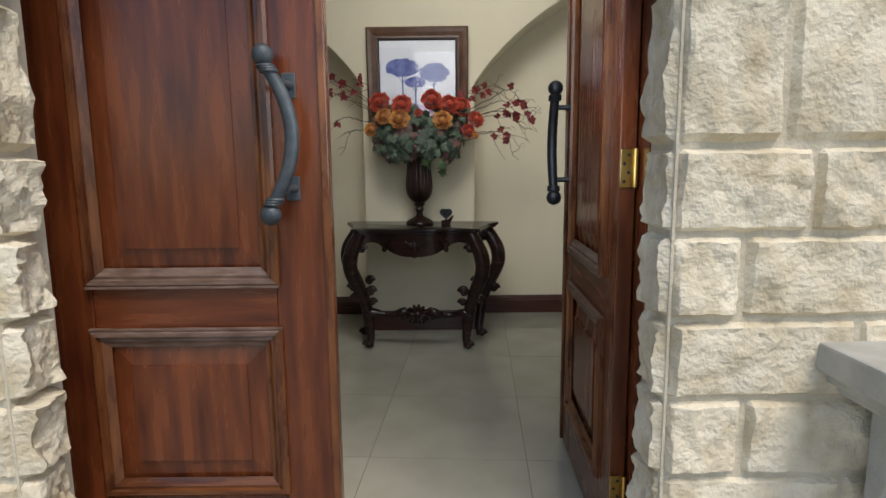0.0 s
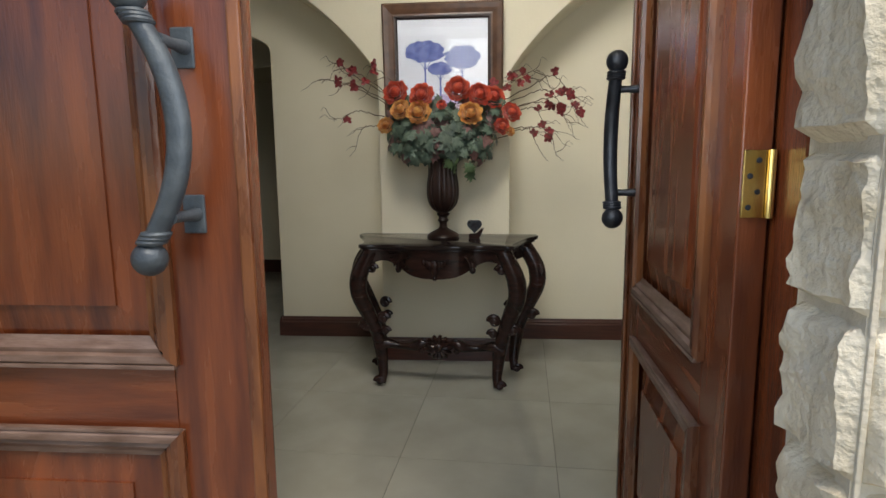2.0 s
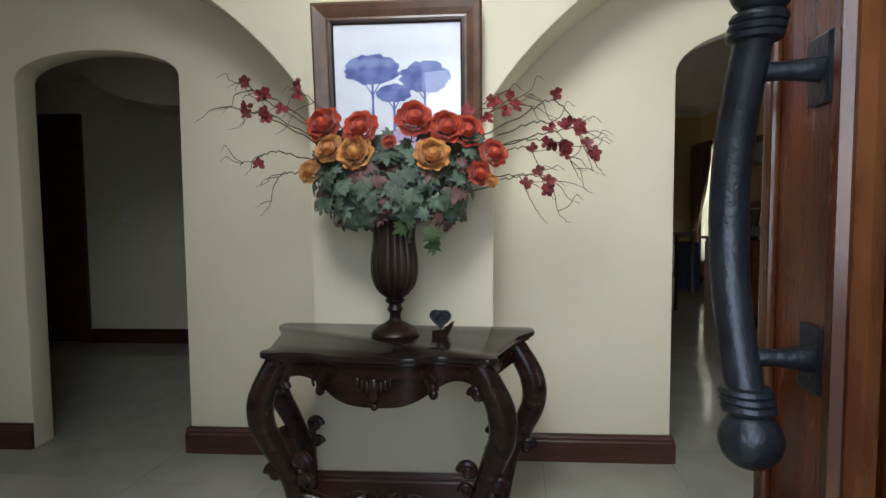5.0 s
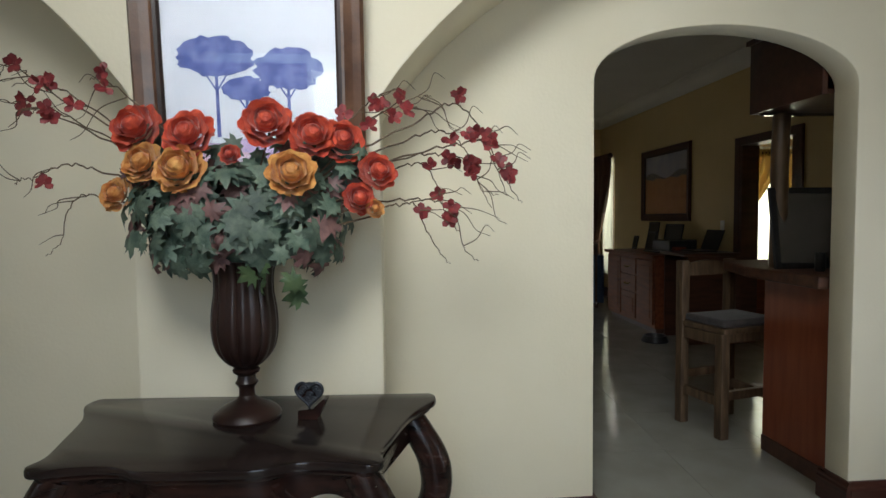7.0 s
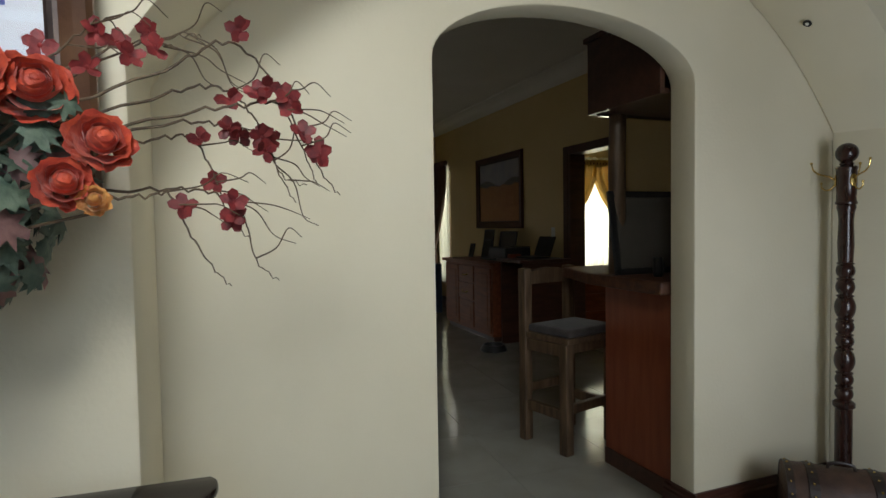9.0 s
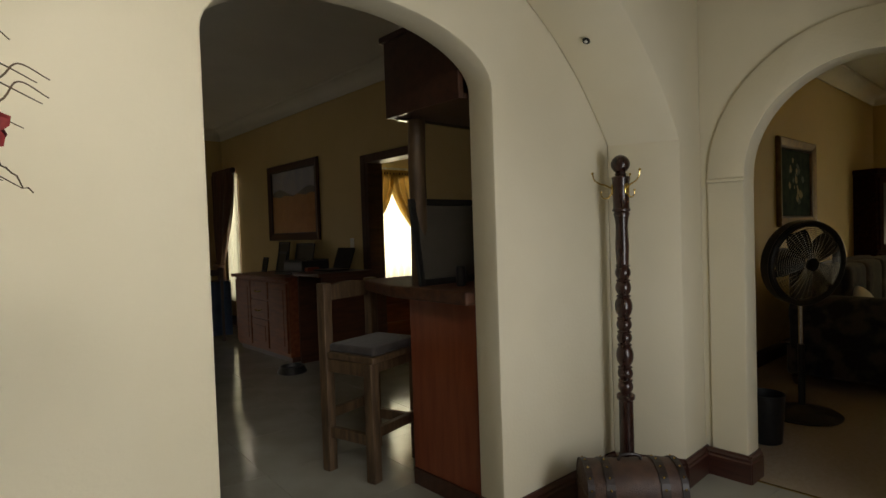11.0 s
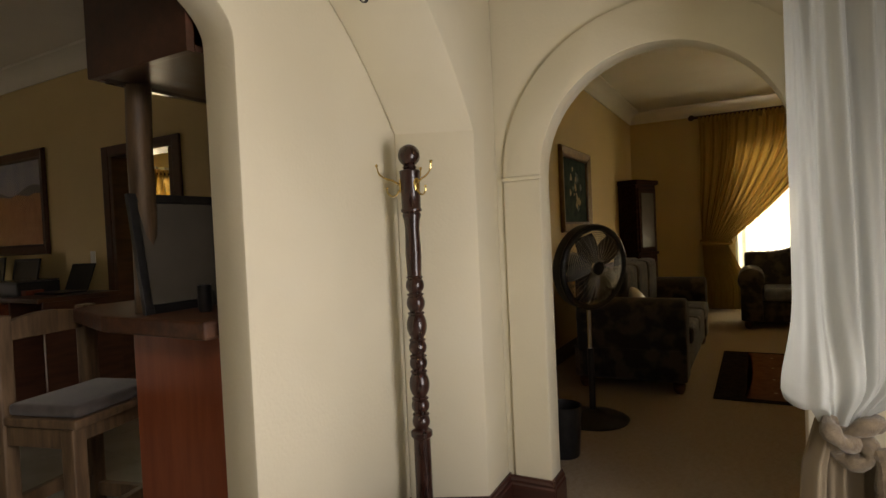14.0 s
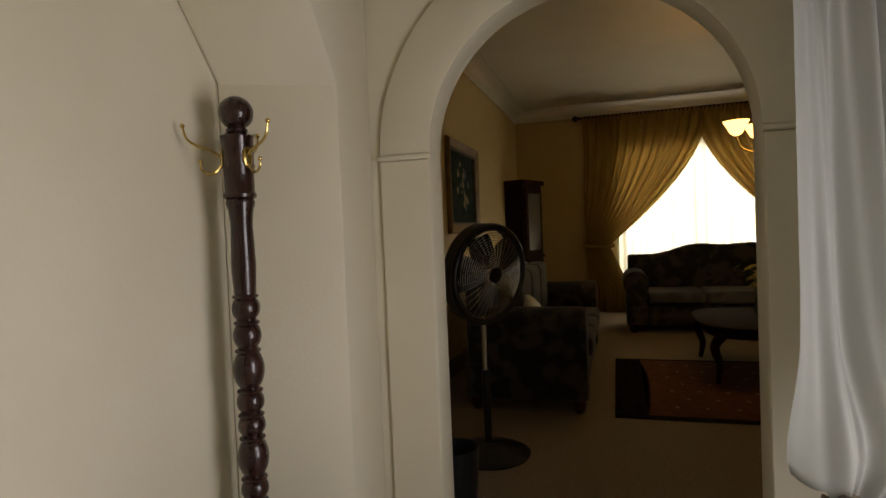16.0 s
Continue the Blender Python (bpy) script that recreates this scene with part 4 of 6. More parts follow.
# framed print
def picture(name, label, m, w, h, fw, frame_mat, inner_mat, art, depth=.03, glass=True):
    """Frame of four mitred lengths round a print; the picture faces -y."""
    p = thing(name, label, "picture", m)
    prof = [(0, 0), (0, -depth * .6), (fw * .12, -depth), (fw * .4, -depth * .85), (fw * .7, -depth * .6), (fw * .8, -depth * .62), (fw * .8, 0)]
    prof2 = [(fw * .8, 0), (fw * .8, -depth * .55), (fw * .92, -depth * .5), (fw, -depth * .3), (fw, 0)]
    c = [(-w / 2, 0), (w / 2, 0), (w / 2, h), (-w / 2, h)]
    ins = [(1, 1), (-1, 1), (-1, -1), (1, -1)]
    for pr, mt, nm in ((prof, frame_mat, "frame"), (prof2, inner_mat, "inner_frame")):
        for i in range(4):
            (ax, az), (bx, bz) = c[i], c[(i + 1) % 4]
            (ai, aj), (bi, bj) = ins[i], ins[(i + 1) % 4]
            part(nm, prism(pr, lambda u, v: (ax + ai * u, v, az + aj * u), lambda u, v: (bx + bi * u, v, bz + bj * u)), mt, p)
    part("backing", box(-w / 2 + .01, w / 2 - .01, .001, .008, .01, h - .01), frame_mat, p)
    art(p, -w / 2 + fw, w / 2 - fw, fw, h - fw)
    if glass:
        g = part("glass", box(-w / 2 + fw, w / 2 - fw, -.0085, -.0065, fw, h - fw), GLASS, p)
        g.visible_shadow = False
    return p


def flat(name, poly, y, material, parent, label=""):
    b = bmesh.new()
    b.faces.new([b.verts.new((u, y, v)) for u, v in poly])
    return part(name, b, material, parent, label)


def umbrella_trees(p, x0, x1, z0, z1):
    """Three flat-topped blue trees over a violet ground on pale paper."""
    r = random.Random(3)
    flat("print", [(x0, z0), (x1, z0), (x1, z1), (x0, z1)], -.001, PAPER, p, "pale print of blue umbrella trees")
    W, H = x1 - x0, z1 - z0
    gp = [(x0, z0)] + [(x1, z0)] + [(x1 - W * i / 14, z0 + H * (.20 + .022 * math.sin(i * 1.1) + r.uniform(-.01, .01))) for i in range(15)]
    flat("painted_ground", gp, -.0016, INK_VIOLET, p)
    gp = [(x0, z0)] + [(x1, z0)] + [(x1 - W * i / 14, z0 + H * (.12 + .02 * math.sin(i * 1.7 + 1))) for i in range(15)]
    flat("painted_ground", gp, -.0019, INK_PINK, p)
    for cx, cz, rx, rz, base in ((.30, .66, .215, .125, .22), (.715, .595, .195, .13, .21), (.47, .485, .14, .075, .21)):
        X, Z = x0 + W * cx, z0 + H * cz
        pts = []
        for i in range(36):
            a = 2 * math.pi * i / 36
            k = 1 + r.uniform(-.10, .10)
            zz = math.sin(a)
            pts.append((X + W * rx * math.cos(a) * k, Z + H * rz * (zz * k if zz > 0 else zz * .8 * k)))
        flat("painted_crown", pts, -.0024 - .0003 * cx, INK_BLUE, p)
        ZB = z0 + H * base
        flat("painted_trunk", [(X - .006, ZB), (X + .006, ZB), (X + .004, Z), (X - .004, Z)], -.0021, INK_BLUE, p)
        for s in (-1, 1):
            flat("painted_trunk", [(X - .003, (Z + ZB * .7) / 1.7), (X + .003, (Z + ZB * .7) / 1.7), (X + s * W * rx * .55 + .002, Z), (X + s * W * rx * .55 - .003, Z)], -.0022, INK_BLUE, p)


picture("picture", "framed print of blue umbrella trees under glass", pose(-.079, 5.222, 1.44, 4.5, 0, 0), .70, .72, .088, FRAMEWOOD, FRAME_INNER, umbrella_trees)


# coat rack
def coat_rack(m):
    c = thing("coat_rack", "dark turned wooden coat stand with brass hooks", "coat stand", m)
    part("knob", ball((0, 0, 1.672), .047, None, 24), RACKWOOD, c, smooth=True)
    part("neck", lathe([(.022, 1.612), (.028, 1.618), (.030, 1.624), (.024, 1.630), (.020, 1.638)], 20), RACKWOOD, c, smooth=True)
    part("head", lathe([(.034, 1.43), (.044, 1.436), (.045, 1.445), (.040, 1.452), (.041, 1.50), (.043, 1.60), (.046, 1.606), (.036, 1.612)], 28), RACKWOOD, c, smooth=True)
    prof = [(.030, 1.165), (.034, 1.25), (.030, 1.36), (.034, 1.40), (.040, 1.42), (.038, 1.4299)]
    part("shaft", lathe(prof, 28), RACKWOOD, c, smooth=True)
    z = 1.1649
    segs = [(.039, .074), (.039, .079), (.043, .114), (.038, .069), (.038, .066), (.043, .115), (.038, .068), (.038, .068)]
    for i, (r, h) in enumerate(segs):
        p = [(.027, z - h), (.028, z - h + .006)] + [(.028 + (r - .028) * math.sin(math.pi * k / 12) ** .7, z - h + .006 + (h - .018) * k / 12) for k in range(1, 12)] + [(.028, z - .012), (.034, z - .0105), (.0365, z - .0065), (.034, z - .0025), (.027, z)]
        part("bobbin", lathe([(a, b) for a, b in p], 24), RACKWOOD, c, smooth=True)
        z -= h
    part("foot_post", lathe([(.040, .03), (.045, .045), (.036, .06), (.036, z - .04), (.046, z - .03), (.046, z - .012), (.032, z - .0005)], 24), RACKWOOD, c, smooth=True)
    part("base", lathe([(.15, 0), (.152, .012), (.14, .024), (.06, .0299)], 32), RACKWOOD, c, smooth=True)
    for a in (73, 193, 313):
        mm = Matrix.Rotation(radians(a), 4, 'Z')
        h = new("hook")
        h.parent = c
        h.matrix_basis = mm
        tagged(h, "double brass coat hook")
        part("plate", ball((.043, 0, 1.545), .020, None, 14, (.25, .8, 1.5)), BRASS, h, smooth=True)
        up = smooth_line([(.043, 0, 1.548), (.070, 0, 1.566), (.105, 0, 1.578), (.130, 0, 1.598), (.138, 0, 1.628)], 5)
        part("upper_arm", ball((.1385, 0, 1.631), .0068, tube(up, [.0046 - .0018 * i / len(up) for i in range(len(up))], 8), 10), BRASS, h, smooth=True)
        dn = smooth_line([(.043, 0, 1.53), (.060, 0, 1.508), (.080, 0, 1.502), (.096, 0, 1.515), (.098, 0, 1.532)], 5)
        part("lower_arm", ball((.098, 0, 1.535), .0060, tube(dn, [.0042 - .0014 * i / len(dn) for i in range(len(dn))], 8), 10), BRASS, h, smooth=True)
    return c


coat_rack(pose(3.225, 5.605, 0, 0, 0, 58))


# trunk
def trunk(m):
    t = thing("trunk", "small brown leather domed trunk with dark straps", "trunk", m)
    L, D, H = .42, .27, .19
    part("body", box(-L / 2, L / 2, -D / 2, D / 2, 0, H, .006), LEATHER, t)
    dome = [(-D / 2, H + .004)] + [(-D / 2 * math.cos(math.pi * i / 14), H + .02 + .105 * math.sin(math.pi * i / 14)) for i in range(15)] + [(D / 2, H + .004)]
    part("lid", prism(dome, lambda u, v: (-L / 2, u, v), lambda u, v: (L / 2, u, v), bevel=.004), LEATHER, t, "domed leather lid", smooth=True)
    for x in (-L / 2 + .012, -.115, .115, L / 2 - .012):
        w = .014 if abs(x) > .15 else .019
        o2 = [(u * 1.03, v if v < H + .01 else v + .004) for u, v in dome] + [(D / 2 * 1.03, .0), (D / 2 * .98, .0), (D / 2 * .98, H)] + [(u * .985, v - .002) for u, v in dome[::-1]] + [(-D / 2 * .98, 0), (-D / 2 * 1.03, 0)]
        st = part("strap", prism(o2, lambda u, v: (x - w, u, v), lambda u, v: (x + w, u, v)), STRAP, t, "dark leather strap with brass studs")
        for i in range(7):
            a = math.pi * (i + .5) / 7
            part("stud", ball((x, -D / 2 * 1.03 * math.cos(a), H + .024 + .105 * math.sin(a)), .0055, None, 8), BRASS, st)
        for z in (.03, .08, .13, .18):
            part("stud", ball((x, -D / 2 * 1.03, z), .0055, None, 8), BRASS, st)
    part("grip", tube(smooth_line([(-.05, 0, H + .125), (-.04, 0, H + .145), (0, 0, H + .152), (.04, 0, H + .145), (.05, 0, H + .125)], 4), .007, 8), STRAP, t, smooth=True)
    return t


trunk(pose(2.90, 5.40, 0, 0, 0, -44))

# downlight in the arch soffit
d = thing("downlight", "small dark recessed spotlight in the arch soffit", "downlight", facing((2.945, 5.60, 2.232), (-.6, 0, -.8), 0))
part("rim", lathe([(.010, -.004), (.018, -.003), (.019, .0), (.010, .003)], 20), BLACK, d, smooth=True)
part("bulb", ball((0, 0, 0), .009, None, 10), WHITEPL, d)


# white voile curtain, gathered by a tieback
def voile(m):
    c = thing("sheer_curtain", "white sheer voile curtain gathered in a gold tieback", "curtain", m)
    r = random.Random(8)
    ph = [r.uniform(0, 6) for _ in range(8)]

    def fn(u, v):
        g = max(0., min(1., (v - .945) / .055))
        g = g * g * (3 - 2 * g)
        belly = math.exp(-((v - .93) / .05) ** 2)
        x = (-.25 - .045 * belly + (.46 + .06 * belly) * u) * (1 - g) + (-.105 + (u - .5) * .15) * g
        q = u * 24 + .8 * math.sin(v * 3 + ph[2]) + .5 * math.sin(v * 6 + u * 4)
        fold = 1.1 * abs(math.sin(q * .5 + ph[3])) + .35 * math.sin(u * 41 + ph[1] + v * 2.5) + .12 * math.sin(u * 97 - v * 5)
        y = (-(.042 - .022 * g) * fold + .03 * math.sin(u * 5 + v * 2.5) - .085 * belly * (.6 + .4 * math.sin(u * 7 + 1))) * min(1, u * 5)
        sag = .05 * belly * math.sin(u * 8 + .6) + .03 * belly * math.sin(u * 17 + ph[4])
        return (x, y, 3.0 - 2.29 * v - sag * (1 - g))

    part("drape", sheet_with(bmesh.new(), fn, 180, 60), VOILE, c, smooth=True, angle=180)

    def fn2(u, v):
        z = .71 - .69 * v
        w = np.interp(v, [0, .2, 1], [.12, .22, .30])
        return (-.105 + (u - .5) * w, .028 * math.sin(u * 25 + 1) + .012 * math.sin(u * 55), z)

    part("tail", sheet_with(bmesh.new(), fn2, 70, 16), BEIGE_SHADED, c, "lower beige fall of the curtain with shade in its colour", smooth=True, angle=180)
    knot = [(-.105 + .034 * (math.sin(a) + 1.6 * math.sin(2 * a)), -.045 + .03 * math.sin(3 * a), .672 + .030 * (math.cos(a) - 1.5 * math.cos(2 * a))) for a in np.linspace(0, 2 * math.pi, 49)]
    ties = tube(knot, [.024 + .006 * math.sin(i * 1.1) for i in range(49)], 12)
    part("tieback", ties, TASSEL, c, "knotted golden brown cloth tieback", smooth=True)
    b = tube(smooth_line([(-.06, -.09, 0.650), (-.055, -.105, 0.590), (-.05, -.105, 0.530)], 4), [.022, .026, .02, .022, .026, .03, .032, .034, .034], 12)
    for i in range(26):
        a = 2 * math.pi * i / 26
        tube([(-.05 + .026 * math.cos(a), -.105 + .026 * math.sin(a), 0.540), (-.05 + .036 * math.cos(a), -.105 + .036 * math.sin(a), 0.390 + .02 * math.sin(i * 2.2))], .005, 5, b)
    part("tassel", b, TASSEL, c, "gold fringed tassel")


voile(pose(3.32, 4.03, 0, 0, 0, -58))


# ---------------------------------------------------------------- bar and dining room
def door_casing(name, label, x, y0, y1, h, w=.09):
    d = thing(name, label, "door frame")
    d["kind"] = "structure"
    part("jamb", box(x - .02, x + .17, y0, y0 + .05, 0, h, .005), DARKWOOD, d)
    part("jamb", box(x - .02, x + .17, y1 - .05, y1, 0, h, .005), DARKWOOD, d)
    part("casing", box(x - .025, x - .001, y0 - w, y0, 0, h + w, .006), DARKWOOD, d)
    part("casing", box(x - .025, x - .001, y1, y1 + w, 0, h + w, .006), DARKWOOD, d)
    part("head", box(x - .024, x + .17, y0 + .0, y1, h, h + w, .006), DARKWOOD, d)


door_casing("door_frame", "dark wooden frame of the open study door", EX, 8.34, 9.19, 2.13)

bar = thing("bar_counter", "red-stained wooden bar counter with an overhanging top", "bar counter")
part("end_panel", box(2.53, 2.56, 5.90, 6.48, 0, 1.02, .004), REDWOOD, bar)
part("front_panel", box(2.565, 4.12, 6.45, 6.48, 0, 1.02, .004), REDWOOD, bar)
part("back_panel", box(2.565, 4.12, 5.90, 5.93, 0, 1.02, .004), REDWOOD, bar)
part("plinth", box(2.515, 2.529, 5.91, 6.47, 0, .09, .004), DARKWOOD, bar)
top = [(2.40, 5.90), (4.12, 5.90), (4.12, 6.98), (2.62, 6.98), (2.56, 6.95), (2.42, 6.5)]
part("worktop", prism(top, lambda u, v: (u, v, 1.022), lambda u, v: (u, v, 1.085), bevel=.010), RUSTIC, bar, "thick rustic wooden top")
part("post", tube(smooth_line([(2.540, 6.39, 1.086), (2.548, 6.395, 1.4), (2.542, 6.39, 1.7), (2.55, 6.39, 1.952)], 5), .046, 12), PINE, bar, "rough round timber post", smooth=True)
can = thing("bar_canopy", "dark wooden box canopy over the bar", "canopy")
part("fascia", box(2.395, 2.425, 5.90, 6.45, 1.955, 2.34, .004), DARKWOOD, can)
part("fascia", box(2.426, 4.12, 6.42, 6.45, 1.955, 2.34, .004), DARKWOOD, can)
part("soffit", box(2.426, 4.12, 5.90, 6.419, 1.96, 1.98), DARKWOOD, can)
part("top_board", box(2.38, 4.12, 5.90, 6.47, 2.342, 2.37, .004), DARKWOOD, can)
part("light_strip", box(2.44, 4.1, 6.395, 6.419, 1.944, 1.9595), CHROME, can)

scr = thing("framed_mirror", "dark framed panel leaning on the bar counter", "frame", pose(2.66, 6.30, 1.0855, -9, 0, 0))
for a in ((-.19, -.155, 0, .46), (.40, .435, 0, .46)):
    part("frame", box(a[0], a[1], 0, .02, a[2], a[3], .003), BLACK, scr)
part("frame", box(-.155, .40, 0, .02, 0, .035, .003), BLACK, scr)
part("frame", box(-.155, .40, 0, .02, .425, .46, .003), BLACK, scr)
part("panel", box(-.155, .40, .008, .016, .035, .425), GREYGLASS, scr)
for i, (dx, w, h) in enumerate(((2.60, .05, .10), (2.74, .07, .12), (2.86, .06, .10))):
    g = thing("mug", "small dark cup standing on the bar counter", "cup", pose(dx, 6.14 - .02 * i, 1.0855), "cups on the bar")
    part("cup", lathe([(w * .42, 0), (w * .5, .01), (w * .5, h), (w * .44, h), (w * .42, .012), (.002, .011)], 18), BLACK, g, smooth=True)
    part("ring", tube(smooth_line([(w * .48, 0, h * .8), (w * .8, 0, h * .7), (w * .8, 0, h * .35), (w * .48, 0, h * .25)], 4), .005, 6), BLACK, g, smooth=True)


def bar_stool(m):
    s = thing("bar_stool", "rustic wooden bar stool with a grey padded seat", "bar stool", m, "stools at the bar")
    W, D, SH, BH = .40, .34, .70, 1.09
    for x in (-1, 1):
        part("leg", box(x * W / 2 - .032, x * W / 2 + .032, -D / 2 - .03, -D / 2 + .03, 0, BH, .008), PINE, s, "tall back post")
        part("leg", box(x * W / 2 - .032, x * W / 2 + .032, D / 2 - .03, D / 2 + .03, 0, SH - .04, .008), PINE, s)
        part("side_rail", box(x * W / 2 - .018, x * W / 2 + .018, -D / 2 + .031, D / 2 - .031, .20, .26, .005), PINE, s)
        part("side_rail", box(x * W / 2 - .018, x * W / 2 + .018, -D / 2 + .031, D / 2 - .031, SH - .12, SH - .045, .005), PINE, s)
    for y, z in ((-D / 2, .30), (D / 2, .24), (D / 2, SH - .10), (-D / 2, SH - .10)):
        part("cross_rail", box(-W / 2 + .033, W / 2 - .033, y - .018, y + .018, z, z + .055, .005), PINE, s)
    part("seat_frame", box(-W / 2 - .03, W / 2 + .03, -D / 2 + .032, D / 2 + .045, SH - .04, SH - .005, .008), PINE, s)
    part("seat", box(-W / 2 - .015, W / 2 + .015, -D / 2 + .034, D / 2 + .035, SH - .0045, SH + .045, .022, seg=3), GREYSEAT, s, "grey upholstered seat pad", smooth=True)
    back = [(-W / 2 + .033, .985)] + [(-W / 2 + .033 + (W - .066) * i / 8, 1.065 + .022 * math.sin(math.pi * i / 8)) for i in range(9)] + [(W / 2 - .033, .985)]
    part("backrest", prism(back, lambda u, v: (u, -D / 2 - .014, v), lambda u, v: (u, -D / 2 + .014, v), bevel=.004), PINE, s)
    return s


st = bar_stool(pose(2.524, 6.851, 0, 0, 0, 194))
copy_thing(st, pose(3.34, 6.96, 0, 0, 0, 187))


def landscape(p, x0, x1, z0, z1):
    """Plain under a grey-blue sky in three tones."""
    W, H = x1 - x0, z1 - z0
    flat("print", [(x0, z0), (x1, z0), (x1, z1), (x0, z1)], -.001, ART_SKY, p)
    flat("painted_field", [(x0, z0), (x1, z0)] + [(x1 - W * i / 10, z0 + H * (.60 + .02 * math.sin(i * 2.1))) for i in range(11)], -.0016, ART_FIELD, p)
    flat("painted_hill", [(x1 - W * i / 10, z0 + H * (.60 + .02 * math.sin(i * 2.1))) for i in range(11)] + [(x0 + W * i / 10, z0 + H * (.66 + .06 * math.sin(i * .9))) for i in range(11)], -.002, ART_HILL, p)


ART_SKY = mat("painted_sky", (.28, .32, .42), (.50, .47, .46), .6, scale=5)
ART_FIELD = mat("painted_field", (.42, .16, .05), (.62, .31, .11), .6, scale=14)
ART_HILL = mat("painted_hill", (.07, .08, .11), (.11, .11, .13), .5, scale=9)
ART_DARK = mat("painted_dark_ground", (.018, .035, .034), (.05, .07, .055), .9, scale=7, spec=.1)
ART_BLOOM = mat("painted_bloom", (.30, .24, .12), (.38, .32, .22), .9, scale=30, spec=.1)
picture("picture", "large framed landscape painting of a brown plain", pose(EX - .004, 10.89, 1.32, 0, 0, -90), 1.38, 1.01, .10, DARKWOOD, FRAME_INNER, landscape, .035)


def still_life(p, x0, x1, z0, z1):
    r = random.Random(4)
    flat("print", [(x0, z0), (x1, z0), (x1, z1), (x0, z1)], -.001, ART_DARK, p)
    for i in range(26):
        a, k = r.uniform(0, 6.28), r.uniform(0, 1) ** .6
        cx, cz, s = (x0 + x1) / 2 + .24 * k * math.cos(a), (z0 + z1) / 2 + .02 + .24 * k * math.sin(a), r.uniform(.018, .045)
        flat("painted_flower", [(cx + s * r.uniform(.7, 1.2) * math.cos(q), cz + s * r.uniform(.7, 1.2) * math.sin(q)) for q in np.linspace(0, 5.6, 8)], -.0016 - .00004 * i, ART_BLOOM if i % 3 else LEAF, p)


picture("picture", "gilt framed still life of flowers", pose(7.48, NX - .004, 1.30), 1.16, .91, .11, GILT, FRAMEWOOD, still_life, .045, False)


def cabinet_face(parent, x, y0, y1, z0, z1, knobs):
    part("door", box(x - .022, x - .001, y0 + .01, y1 - .01, z0, z1, .004), SIDEWOOD, parent)
    o = part("door_panel", box(x - .030, x - .0225, y0 + .07, y1 - .07, z0 + .07, z1 - .07, .006), SIDEWOOD, parent)
    return o


sb = thing("sideboard", "reddish wooden sideboard with drawers and panelled doors", "sideboard")
part("body", box(3.43, 4.10, 9.72, 11.15, .06, .89, .004), SIDEWOOD, sb)
part("plinth", box(3.46, 4.10, 9.75, 11.12, 0, .059), DARKWOOD, sb)
part("worktop", box(3.38, 4.10, 9.68, 11.19, .891, .93, .008), SIDEWOOD, sb)
cabinet_face(sb, 3.43, 9.74, 10.20, .10, .86, 1)
cabinet_face(sb, 3.43, 10.68, 11.13, .10, .86, 1)
for i in range(2):
    z = .66 - i * .22
    dr = part("drawer", box(3.405, 3.429, 10.215, 10.665, z, z + .20, .004), SIDEWOOD, sb)
    part("pull", tube(smooth_line([(3.404, 10.37, z + .10), (3.38, 10.39, z + .085), (3.38, 10.49, z + .085), (3.404, 10.51, z + .10)], 4), .006, 6), BRASS, dr)
cabinet_face(sb, 3.43, 10.215, 10.665, .10, .42, 1)

dk = thing("desk", "dark wooden desk beside the sideboard", "desk")
part("desktop", box(3.45, 4.10, 9.1, 9.66, .95, .985, .005), DARKWOOD, dk)
for y in (9.12, 9.62):
    part("side_panel", box(3.5, 4.10, y, y + .03, 0, .949, .003), DARKWOOD, dk)


def photo_frame(x, y, z, w, h, lean, turn=-90):
    f = thing("photo_frame", "dark photo frame standing on the sideboard", "photo frame", pose(x, y, z, -lean, 0, turn), "frames on the sideboard")
    for a, b, c, d in ((-w / 2, w / 2, 0, .025), (-w / 2, w / 2, h - .025, h), (-w / 2, -w / 2 + .025, .025, h - .025), (w / 2 - .025, w / 2, .025, h - .025)):
        part("frame", box(a, b, 0, .015, c, d, .002), BLACK, f)
    part("print", box(-w / 2 + .025, w / 2 - .025, .005, .01, .025, h - .025), GREYGLASS, f)


photo_frame(3.95, 10.95, .931, .30, .38, 8)
photo_frame(3.80, 10.70, .931, .24, .26, 12)
photo_frame(3.92, 10.35, .931, .45, .36, 10)
photo_frame(3.75, 11.05, .931, .14, .19, 12)
pr = thing("printer", "black printer with its tray open", "printer", pose(3.78, 9.98, .931, 0, 0, -90))
part("body", box(-.22, .22, -.16, .18, 0, .16, .012), BLACK, pr)
part("tray", box(-.18, .18, -.30, -.161, .02, .035, .004), BLACK, pr)
part("lid", prism([(-.16, .161), (.18, .161), (.18, .175), (-.16, .17)], lambda u, v: (-.21, u, v), lambda u, v: (.21, u, v)), GREYGLASS, pr)
lap = thing("laptop", "black laptop with its screen raised", "laptop", pose(3.80, 9.45, .986, 0, 0, -90))
part("keyboard", box(-.17, .17, -.12, .12, 0, .018, .004), BLACK, lap)
part("screen", prism([(.12, .019), (.20, .24), (.21, .238), (.13, .019)], lambda u, v: (-.17, u, v), lambda u, v: (.17, u, v)), BLACK, lap)
bk = thing("box", "small red box beside the printer", "box", pose(3.72, 9.74, .931))
part("carton", box(-.07, .07, -.05, .05, 0, .09, .004), REDWOOD, bk)


